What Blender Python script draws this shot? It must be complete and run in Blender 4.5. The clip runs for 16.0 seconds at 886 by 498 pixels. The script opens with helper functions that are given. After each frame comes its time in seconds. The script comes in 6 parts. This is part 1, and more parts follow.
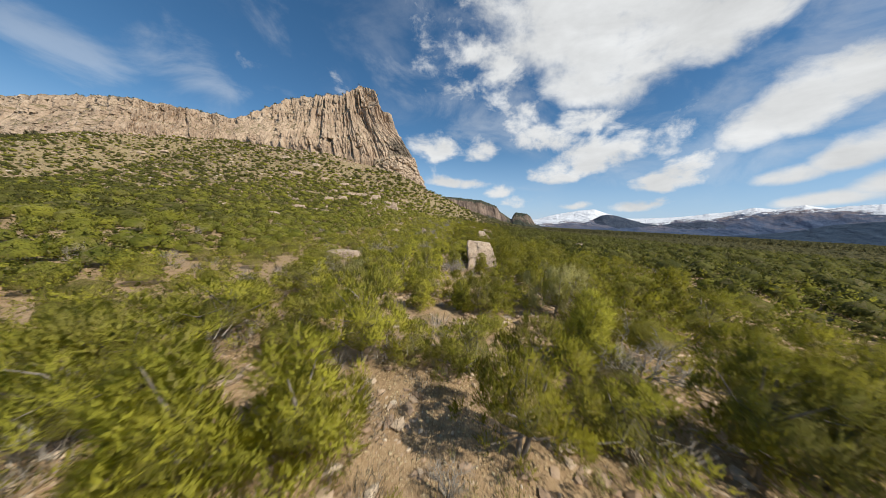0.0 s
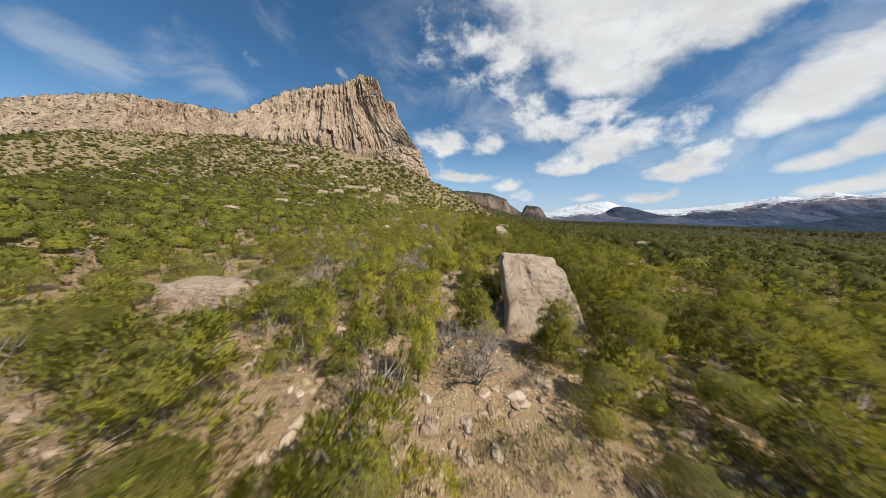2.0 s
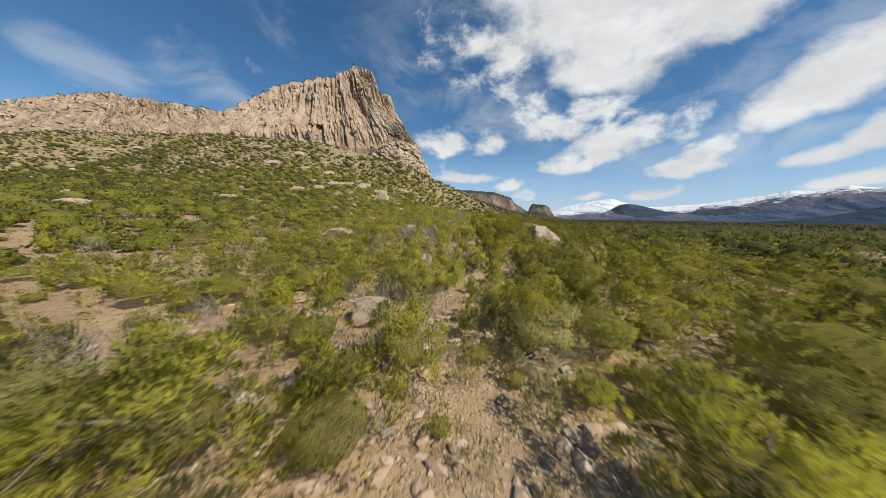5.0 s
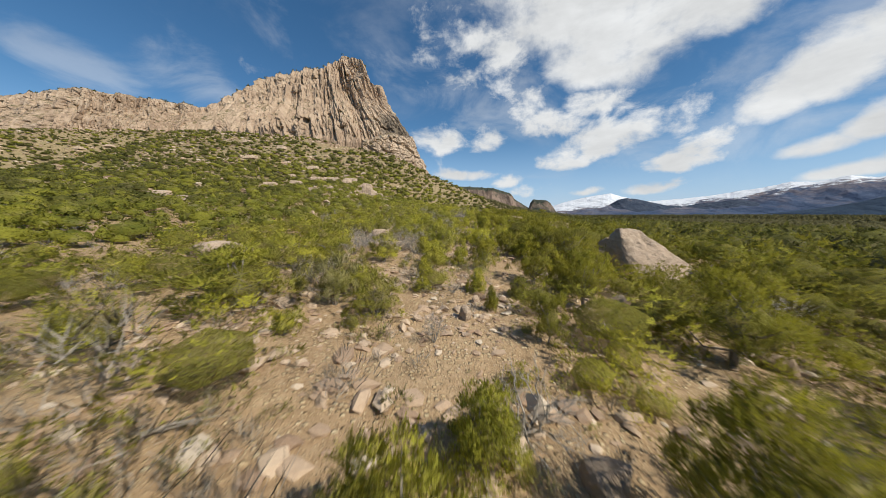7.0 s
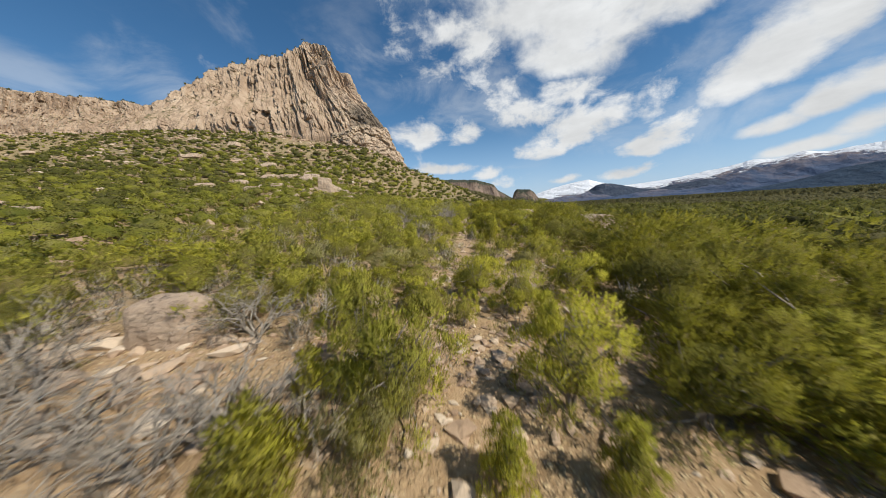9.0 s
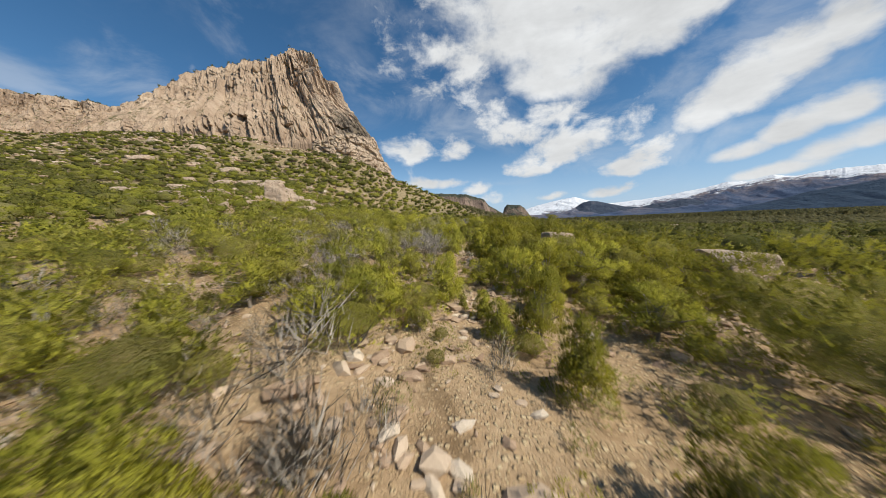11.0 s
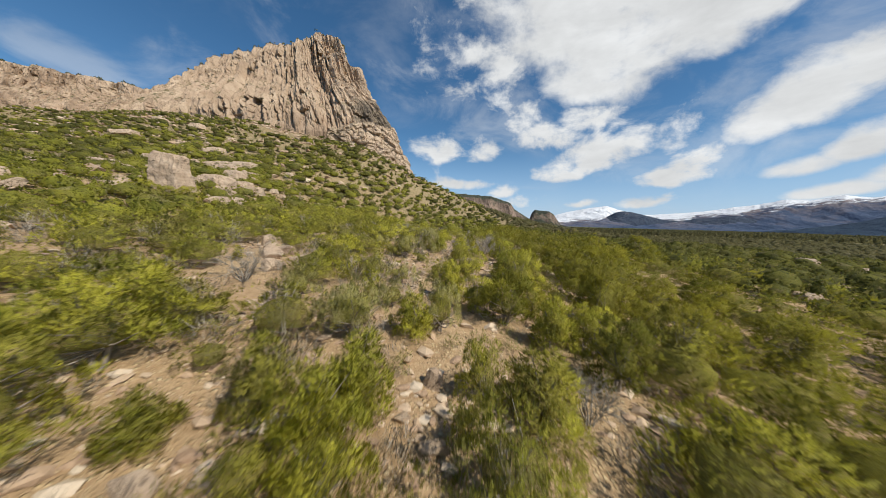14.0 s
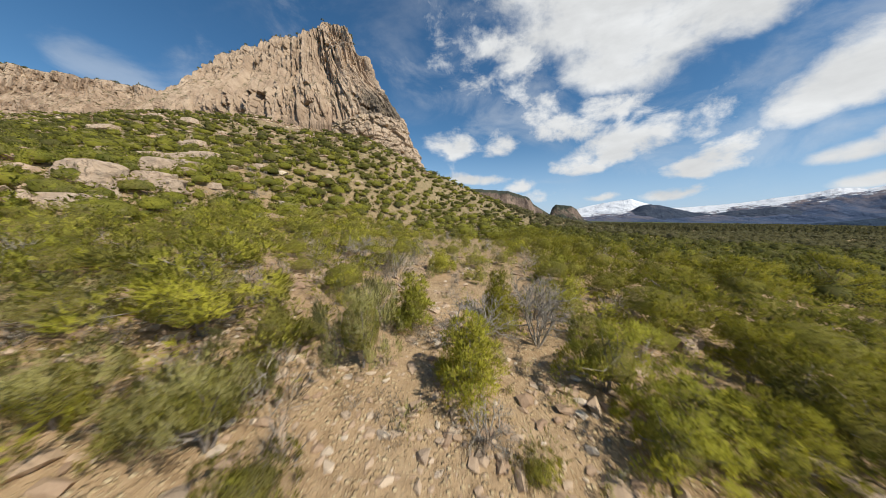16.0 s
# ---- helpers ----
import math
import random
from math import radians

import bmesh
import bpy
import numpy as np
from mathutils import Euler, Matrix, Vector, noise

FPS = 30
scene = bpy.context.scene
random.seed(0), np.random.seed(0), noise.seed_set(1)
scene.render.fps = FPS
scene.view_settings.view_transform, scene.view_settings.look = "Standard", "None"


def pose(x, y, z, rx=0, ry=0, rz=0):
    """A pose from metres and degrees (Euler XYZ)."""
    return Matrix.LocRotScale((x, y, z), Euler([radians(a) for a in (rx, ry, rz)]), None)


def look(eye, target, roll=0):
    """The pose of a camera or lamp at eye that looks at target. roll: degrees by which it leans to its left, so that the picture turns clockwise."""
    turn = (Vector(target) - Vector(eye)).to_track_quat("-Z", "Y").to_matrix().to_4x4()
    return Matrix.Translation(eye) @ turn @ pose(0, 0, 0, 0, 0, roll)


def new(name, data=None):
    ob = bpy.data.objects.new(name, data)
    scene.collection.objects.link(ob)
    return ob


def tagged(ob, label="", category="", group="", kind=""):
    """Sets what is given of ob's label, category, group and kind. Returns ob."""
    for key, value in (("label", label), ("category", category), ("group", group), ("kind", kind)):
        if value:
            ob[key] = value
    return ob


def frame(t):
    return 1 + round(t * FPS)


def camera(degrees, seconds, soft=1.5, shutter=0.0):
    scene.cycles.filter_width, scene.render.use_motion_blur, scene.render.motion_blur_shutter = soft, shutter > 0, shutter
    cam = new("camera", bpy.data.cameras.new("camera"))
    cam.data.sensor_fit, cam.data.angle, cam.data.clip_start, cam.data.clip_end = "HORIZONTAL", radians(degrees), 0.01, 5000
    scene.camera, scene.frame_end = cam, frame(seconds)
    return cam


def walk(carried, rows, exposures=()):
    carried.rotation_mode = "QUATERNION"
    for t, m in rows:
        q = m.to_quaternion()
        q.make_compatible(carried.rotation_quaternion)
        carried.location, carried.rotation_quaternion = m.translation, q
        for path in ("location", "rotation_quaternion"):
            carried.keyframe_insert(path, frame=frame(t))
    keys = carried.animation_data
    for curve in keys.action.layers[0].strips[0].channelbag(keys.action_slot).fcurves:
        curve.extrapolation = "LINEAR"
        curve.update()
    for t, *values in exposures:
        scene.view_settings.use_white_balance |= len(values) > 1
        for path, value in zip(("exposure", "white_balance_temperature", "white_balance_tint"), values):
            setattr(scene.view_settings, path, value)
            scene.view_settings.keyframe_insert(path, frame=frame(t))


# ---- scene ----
cam = camera(119.1, 16.0, soft=0.7, shutter=0.2)
PATH = [
    (0, pose(0.000, 0.000, 6.000, 83.700, -2.900, 0.000)),
    (0.5, pose(0.258, 6.575, 5.922, 83.476, -2.633, 0.555)),
    (1, pose(0.450, 13.127, 5.849, 83.072, -2.422, 1.023)),
    (1.5, pose(0.513, 19.591, 5.671, 82.693, -2.178, 1.423)),
    (2, pose(0.609, 25.969, 5.397, 82.527, -1.925, 1.695)),
    (2.5, pose(0.708, 32.278, 5.017, 82.507, -1.791, 1.800)),
    (3, pose(0.701, 38.396, 4.703, 82.581, -1.649, 1.899)),
    (3.5, pose(0.672, 44.411, 4.408, 82.621, -1.516, 2.015)),
    (4, pose(0.620, 50.460, 4.196, 82.633, -1.267, 2.145)),
    (4.2, pose(0.580, 52.890, 4.124, 82.614, -1.055, 2.161)),
    (6.3, pose(0.263, 78.239, 3.666, 83.043, -0.694, 2.322)),
    (6.5, pose(0.235, 80.686, 3.684, 82.909, -0.408, 2.184)),
    (7, pose(0.196, 86.771, 3.758, 82.263, 0.136, 1.880)),
    (7.5, pose(0.163, 92.580, 3.791, 81.614, 0.915, 1.419)),
    (8, pose(0.190, 98.609, 3.875, 81.135, 1.890, 0.669)),
    (8.5, pose(0.370, 104.545, 4.048, 80.950, 2.687, -0.489)),
    (9, pose(0.508, 110.315, 4.239, 81.006, 3.419, -1.811)),
    (9.2, pose(0.579, 112.579, 4.327, 81.044, 3.754, -2.353)),
    (11.3, pose(2.916, 135.876, 5.145, 84.221, 2.165, -4.186)),
    (11.5, pose(3.302, 138.085, 5.278, 84.361, 1.778, -3.930)),
    (12, pose(4.352, 143.615, 5.656, 84.738, 0.453, -2.962)),
    (12.5, pose(5.390, 149.273, 6.125, 84.867, -0.612, -1.840)),
    (13, pose(6.302, 154.987, 6.619, 84.712, -1.377, -0.849)),
    (13.5, pose(7.007, 160.685, 7.107, 84.365, -1.614, 0.055)),
    (14, pose(7.611, 166.581, 7.604, 83.974, -1.441, 0.950)),
    (14.5, pose(8.130, 172.498, 8.057, 83.536, -1.055, 1.832)),
    (15, pose(8.543, 178.390, 8.429, 83.170, -0.676, 2.610)),
    (15.5, pose(8.836, 184.202, 8.683, 83.033, -0.527, 3.390)),
    (16, pose(9.006, 190.000, 8.941, 83.136, -0.597, 4.376)),
]
walk(cam, PATH, exposures=[(0, 0.14), (16, 0.14)])

# ---------------------------------------------------------------- light and sky
SUN_DIR = Vector((0.56, -0.38, 0.735)).normalized()      # towards the sun
sun_data = bpy.data.lights.new("sun", "SUN")
sun_data.energy, sun_data.angle, sun_data.color = 5.0, radians(0.53), (1.0, 0.94, 0.81)
sun = new("sun", sun_data)
sun.matrix_world = look(SUN_DIR * 100, (0, 0, 0))

# Cloud banks on a flat layer over the valley: centre u, v (run over rise), half sizes, turn, weight.
CLOUDS_HIGH = [
    (0.77, 1.51, 0.38, 0.61, 54, 1.00), (1.11, 1.41, 0.21, 0.43, 62, 1.00), (1.00, 1.95, 0.27, 0.44, 58, 0.95),
    (0.44, 1.49, 0.16, 0.36, 21, 0.85), (1.29, 1.29, 0.15, 0.20, 75, 0.90), (1.38, 1.48, 0.11, 0.24, 49, 0.85),
    (2.92, 2.60, 0.22, 0.83, 44, 0.90), (2.66, 2.06, 0.23, 0.77, 48, 1.00), (2.46, 1.65, 0.18, 0.54, 53, 1.00),
    (2.36, 1.39, 0.13, 0.46, 62, 0.95), (5.55, 4.34, 0.36, 1.05, 45, 0.90), (4.79, 3.19, 0.28, 1.13, 47, 0.95),
    (4.42, 2.53, 0.20, 0.83, 55, 0.95), (9.53, 6.60, 0.59, 2.33, 43, 0.90), (7.46, 4.44, 0.33, 2.18, 51, 0.90),
    (6.75, 3.62, 0.22, 1.32, 59, 0.90),
]
CLOUDS_LOW = [
    (1.14, 3.22, 0.27, 0.47, 23, 0.92), (1.28, 2.60, 0.22, 0.30, 10, 0.82), (2.21, 5.12, 0.48, 1.04, 15, 0.95),
    (2.29, 4.26, 0.38, 1.12, 19, 0.95), (2.35, 3.63, 0.33, 1.05, 26, 0.90), (2.43, 3.02, 0.22, 0.76, 34, 0.82),
    (1.99, 2.38, 0.09, 0.27, 28, 0.66), (4.67, 5.72, 0.46, 1.37, 35, 0.92), (3.88, 4.40, 0.25, 1.18, 35, 0.80),
    (-0.15, 3.89, 0.30, 0.57, -4, 0.92), (0.42, 3.89, 0.22, 0.64, 7, 0.85), (0.32, 7.22, 0.63, 0.89, 5, 0.95),
    (1.84, 8.60, 0.39, 1.64, 3, 0.90), (8.75, 12.20, 0.80, 3.60, 30, 0.95), (6.34, 12.60, 0.54, 2.69, 21, 0.80),
    (3.60, 12.85, 0.48, 4.26, 13, 0.66), (0.39, 1.83, 0.16, 0.30, 32, 0.66), (0.28, 2.14, 0.19, 0.33, 30, 0.62),
    (0.67, 2.59, 0.16, 0.43, 17, 0.72), (0.15, 1.65, 0.12, 0.18, 7, 0.58),
    (0.06, 1.55, 0.14, 0.40, 5, 0.50), (0.14, 2.05, 0.16, 0.45, 5, 0.46), (0.38, 2.18, 0.20, 0.36, 12, 0.60), (0.27, 1.64, 0.16, 0.30, 10, 0.62), (-0.12, 1.60, 0.12, 0.35, 0, 0.36),
]
CLOUDS_THIN = [
    (0.04, 1.78, 0.13, 0.40, 6, 0.62), (-0.04, 1.58, 0.08, 0.17, -3, 0.55), (0.45, 2.56, 0.21, 0.52, 18, 0.70),
    (0.20, 2.09, 0.13, 0.32, 7, 0.62), (0.74, 2.91, 0.17, 0.51, 17, 0.62), (-2.69, 1.86, 0.15, 0.42, -53, 0.85),
    (-2.85, 2.12, 0.13, 0.31, -44, 0.66), (-1.86, 1.87, 0.16, 0.28, -27, 0.66), (-1.88, 2.11, 0.15, 0.24, -26, 0.60),
    (-0.54, 1.93, 0.12, 0.17, 11, 0.68), (-0.33, 2.16, 0.13, 0.23, -13, 0.56), (-0.92, 1.54, 0.11, 0.18, -18, 0.60),
    (1.75, 2.20, 0.30, 0.80, 35, 0.66), (3.50, 3.20, 0.40, 1.20, 42, 0.66), (1.90, 1.20, 0.20, 0.40, 50, 0.62), (3.40, 1.90, 0.25, 0.80, 55, 0.62), (3.10, 4.60, 0.35, 1.30, 28, 0.62),
]

world = bpy.data.worlds.new("sky")
scene.world = world
world.use_nodes = True
wt = world.node_tree
wt.nodes.clear()


def wnode(kind):
    return wt.nodes.new(kind)


def wmath(op, a, b=None):
    n = wnode("ShaderNodeMath")
    n.operation = op
    for slot, value in zip(n.inputs, (a, b)):
        if value is None:
            continue
        if isinstance(value, (int, float)):
            slot.default_value = value
        else:
            wt.links.new(value, slot)
    return n.outputs[0]


def wvec(op, a, b):
    n = wnode("ShaderNodeVectorMath")
    n.operation = op
    for slot, value in zip(n.inputs, (a, b)):
        if isinstance(value, tuple):
            slot.default_value = value
        elif value is not None:
            wt.links.new(value, slot)
    return n.outputs


sky = wnode("ShaderNodeTexSky")
sky.sky_type, sky.sun_disc = "NISHITA", False
sky.sun_elevation = math.asin(SUN_DIR.z)
sky.sun_rotation = math.atan2(SUN_DIR.x, SUN_DIR.y)
sky.altitude, sky.air_density, sky.dust_density, sky.ozone_density = 1200, 1.0, 0.3, 1.6
way = wnode("ShaderNodeTexCoord").outputs["Generated"]
split = wnode("ShaderNodeSeparateXYZ")
wt.links.new(way, split.inputs[0])
rise = wmath("MAXIMUM", split.outputs[2], 0.025)
layer = wnode("ShaderNodeCombineXYZ")
wt.links.new(wmath("DIVIDE", split.outputs[0], rise), layer.inputs[0])
wt.links.new(wmath("DIVIDE", split.outputs[1], rise), layer.inputs[1])
uv = layer.outputs[0]


def wnoise(vector, scale, detail, rough, distortion=0.0):
    n = wnode("ShaderNodeTexNoise")
    n.inputs["Scale"].default_value, n.inputs["Detail"].default_value = scale, detail
    n.inputs["Roughness"].default_value, n.inputs["Distortion"].default_value = rough, distortion
    wt.links.new(vector, n.inputs["Vector"])
    return n


def bank(u, v, ru, rv, turn, weight):
    """A soft patch on the cloud layer, weight in its middle and 0 at its rim."""
    moved = wvec("SUBTRACT", uv, (u, v, 0.0))[0]
    spin = wnode("ShaderNodeVectorRotate")
    spin.rotation_type = "Z_AXIS"
    spin.inputs["Angle"].default_value = radians(turn)
    wt.links.new(moved, spin.inputs["Vector"])
    far = wvec("LENGTH", wvec("MULTIPLY", spin.outputs[0], (1 / ru, 1 / rv, 0.0))[0], None)[1]
    ramp = wnode("ShaderNodeMapRange")
    ramp.interpolation_type = "SMOOTHSTEP"
    wt.links.new(far, ramp.inputs[0])
    for slot, value in zip(ramp.inputs[1:5], (0.25, 2.15, weight, 0.0)):
        slot.default_value = value
    return ramp.outputs[0]


def gather(banks):
    total = bank(*banks[0])
    for row in banks[1:]:
        total = wmath("MAXIMUM", total, bank(*row))
    return total


wide = wnoise(way, 2.2, 3, 0.5).outputs["Fac"]
stretch = wvec("MULTIPLY", way, (1.0, 1.0, 1.7))[0]
wisp = wnoise(stretch, 4.6, 9, 0.60, 0.45).outputs["Fac"]


def soften(value, low, high):
    ramp = wnode("ShaderNodeMapRange")
    ramp.interpolation_type = "SMOOTHSTEP"
    wt.links.new(value, ramp.inputs[0])
    ramp.inputs[1].default_value, ramp.inputs[2].default_value = low, high
    return ramp.outputs[0]


round_edge = wmath("SUBTRACT", wnoise(wvec("MULTIPLY", way, (1.0, 1.0, 1.5))[0], 7.5, 9, 0.62, 0.2).outputs["Fac"], 0.5)
high = soften(wmath("ADD", gather(CLOUDS_HIGH), wmath("MULTIPLY", round_edge, 1.5)), 0.28, 0.92)
broken = soften(wmath("ADD", gather(CLOUDS_LOW), wmath("MULTIPLY", round_edge, 2.5)), 0.32, 0.95)
thick = wmath("MAXIMUM", high, broken)
thin = wmath("MULTIPLY", soften(wmath("ADD", gather([(u, v, ru * 1.7, rv * 1.5, turn, weight * 0.8) for u, v, ru, rv, turn, weight in CLOUDS_THIN]),
                                      wmath("MULTIPLY", wmath("SUBTRACT", wisp, 0.5), 3.0)), 0.20, 1.15), 0.31)
veil = wmath("MULTIPLY", soften(wmath("MULTIPLY", wisp, wide), 0.24, 0.50), 0.16)
cover = wmath("MAXIMUM", wmath("MAXIMUM", thick, thin), veil)
above = soften(split.outputs[2], 0.0, 0.06)
cover = wmath("MULTIPLY", cover, above)
haze = wmath("MULTIPLY", wmath("SUBTRACT", 1.0, soften(split.outputs[2], -0.04, 0.30)), 0.72)
shade = wnode("ShaderNodeMapRange")
wt.links.new(wnoise(wvec("MULTIPLY", way, (1.0, 1.0, 2.2))[0], 4.0, 6, 0.6, 0.3).outputs["Fac"], shade.inputs[0])
for slot, value in zip(shade.inputs[1:5], (0.35, 0.70, 0.79, 0.58)):
    slot.default_value = value
white = wnode("ShaderNodeCombineColor")
wt.links.new(wmath("MULTIPLY", shade.outputs[0], 0.97), white.inputs[0])
wt.links.new(wmath("MULTIPLY", shade.outputs[0], 0.99), white.inputs[1])
wt.links.new(shade.outputs[0], white.inputs[2])
back_sky, back_cloud = wnode("ShaderNodeBackground"), wnode("ShaderNodeBackground")
back_sky.inputs[1].default_value = 0.095
deep = wnode("ShaderNodeHueSaturation")
deep.inputs["Hue"].default_value, deep.inputs["Saturation"].default_value = 0.495, 1.25
wt.links.new(sky.outputs[0], deep.inputs["Color"])
wt.links.new(deep.outputs[0], back_sky.inputs[0])
back_haze = wnode("ShaderNodeBackground")
back_haze.inputs[0].default_value = (0.335, 0.485, 0.735, 1.0)
hazy = wnode("ShaderNodeMixShader")
wt.links.new(haze, hazy.inputs[0])
wt.links.new(back_sky.outputs[0], hazy.inputs[1])
wt.links.new(back_haze.outputs[0], hazy.inputs[2])
wt.links.new(white.outputs[0], back_cloud.inputs[0])
blend = wnode("ShaderNodeMixShader")
wt.links.new(cover, blend.inputs[0])
wt.links.new(hazy.outputs[0], blend.inputs[1])
wt.links.new(back_cloud.outputs[0], blend.inputs[2])
wt.links.new(blend.outputs[0], wnode("ShaderNodeOutputWorld").inputs[0])

# ---------------------------------------------------------------- materials


class Mat:
    """A node material in the making: small helpers round one node tree."""

    def __init__(self, name):
        self.m = bpy.data.materials.new(name)
        self.m.use_nodes = True
        self.t = self.m.node_tree
        self.bsdf = self.t.nodes["Principled BSDF"]
        self.out = self.t.nodes["Material Output"]
        self.place = self.node("ShaderNodeNewGeometry").outputs["Position"]

    def node(self, kind):
        return self.t.nodes.new(kind)

    def link(self, a, b):
        self.t.links.new(a, b)

    def noise(self, scale, detail=5, rough=0.6, distortion=0.0, vector=None):
        n = self.node("ShaderNodeTexNoise")
        n.inputs["Scale"].default_value, n.inputs["Detail"].default_value = scale, detail
        n.inputs["Roughness"].default_value, n.inputs["Distortion"].default_value = rough, distortion
        self.link(vector or self.place, n.inputs["Vector"])
        return n.outputs["Fac"]

    def stretched(self, x, y, z):
        n = self.node("ShaderNodeVectorMath")
        n.operation = "MULTIPLY"
        self.link(self.place, n.inputs[0])
        n.inputs[1].default_value = (x, y, z)
        return n.outputs[0]

    def shifted(self, x, y, z):
        n = self.node("ShaderNodeVectorMath")
        n.operation = "ADD"
        self.link(self.place, n.inputs[0])
        n.inputs[1].default_value = (x, y, z)
        return n.outputs[0]

    def cells(self, scale, feature="F1", vector=None):
        n = self.node("ShaderNodeTexVoronoi")
        n.feature = feature
        n.inputs["Scale"].default_value = scale
        self.link(vector or self.place, n.inputs["Vector"])
        return n

    def ramp(self, value, stops):
        n = self.node("ShaderNodeValToRGB")
        while len(n.color_ramp.elements) < len(stops):
            n.color_ramp.elements.new(0.5)
        for e, (at, colour) in zip(n.color_ramp.elements, stops):
            e.position, e.color = at, (*colour, 1)
        self.link(value, n.inputs[0])
        return n.outputs[0]

    def span(self, value, a, b, c=0.0, d=1.0):
        n = self.node("ShaderNodeMapRange")
        self.link(value, n.inputs[0])
        for slot, v in zip(n.inputs[1:5], (a, b, c, d)):
            slot.default_value = v
        return n.outputs[0]

    def math(self, op, a, b=0.0):
        n = self.node("ShaderNodeMath")
        n.operation = op
        for slot, v in zip(n.inputs, (a, b)):
            if isinstance(v, (int, float)):
                slot.default_value = v
            else:
                self.link(v, slot)
        return n.outputs[0]

    def mix(self, factor, a, b, how="MIX"):
        n = self.node("ShaderNodeMix")
        n.data_type, n.blend_type = "RGBA", how
        for slot, v in ((n.inputs[0], factor), (n.inputs[6], a), (n.inputs[7], b)):
            if isinstance(v, (int, float)):
                slot.default_value = v
            elif isinstance(v, tuple):
                slot.default_value = (*v, 1)
            else:
                self.link(v, slot)
        return n.outputs[2]

    def done(self, colour, rough=0.9, bump=None, depth=0.1, strength=0.6):
        self.link(colour, self.bsdf.inputs["Base Color"])
        self.bsdf.inputs["Roughness"].default_value = rough
        self.bsdf.inputs["Specular IOR Level"].default_value = 0.25
        if bump is not None:
            n = self.node("ShaderNodeBump")
            n.inputs["Strength"].default_value, n.inputs["Distance"].default_value = strength, depth
            self.link(bump, n.inputs["Height"])
            self.link(n.outputs[0], self.bsdf.inputs["Normal"])
        return self.m


def soil_material():
    k = Mat("dry red soil")
    broad = k.ramp(k.noise(0.11, 6, 0.65, 0.4), [(0.30, (0.280, 0.170, 0.088)), (0.50, (0.390, 0.256, 0.140)), (0.68, (0.470, 0.340, 0.206))])
    grit = k.ramp(k.noise(3.0, 8, 0.7), [(0.30, (0.165, 0.108, 0.060)), (0.55, (0.385, 0.275, 0.165)), (0.75, (0.540, 0.425, 0.280))])
    base = k.mix(0.55, broad, grit)
    litter = k.span(k.noise(0.55, 5, 0.7, 0.5), 0.53, 0.66)
    base = k.mix(k.math("MULTIPLY", litter, 0.62), base, (0.114, 0.070, 0.032))
    stony = k.span(k.noise(0.22, 4), 0.34, 0.48)
    height = k.noise(4.0, 8, 0.7)
    for scale, share in ((14.0, 0.35), (6.0, 0.48)):     # gravel of two sizes
        cell = k.cells(scale)
        cell.inputs["Randomness"].default_value = 0.9
        lump = k.math("MULTIPLY", k.span(cell.outputs["Distance"], 0.30, 0.46, 1.0, 0.0), k.math("MULTIPLY", k.span(cell.outputs["Color"], share, share + 0.05), stony))
        base = k.mix(lump, base, k.ramp(cell.outputs["Color"], [(0.35, (0.326, 0.211, 0.109)), (0.65, (0.478, 0.348, 0.197)), (0.90, (0.565, 0.454, 0.286))]))
        height = k.math("ADD", height, k.math("MULTIPLY", lump, 5.0 / scale))
    # dry grass over the slopes away from the track
    spread = k.node("ShaderNodeSeparateXYZ")
    k.link(k.place, spread.inputs[0])
    slope = k.math("MAXIMUM", k.span(k.math("ABSOLUTE", spread.outputs[0]), 40.0, 110.0), k.span(spread.outputs[1], 225.0, 300.0))
    base = k.mix(k.math("MULTIPLY", slope, k.span(k.noise(0.35, 6, 0.7), 0.36, 0.58, 0.20, 0.65)), base, (0.150, 0.142, 0.066))
    # past the last single plants the ground is covered in scrub
    reach = k.node("ShaderNodeVectorMath")
    reach.operation = "LENGTH"
    k.link(k.place, reach.inputs[0])
    patch = k.ramp(k.noise(0.05, 8, 0.75), [(0.35, (0.044, 0.053, 0.015)), (0.55, (0.081, 0.095, 0.024)), (0.72, (0.184, 0.137, 0.067))])
    base = k.mix(k.span(reach.outputs["Value"], 700.0, 1100.0), base, patch)
    return k.done(base, 0.95, height, 0.10, 0.9)


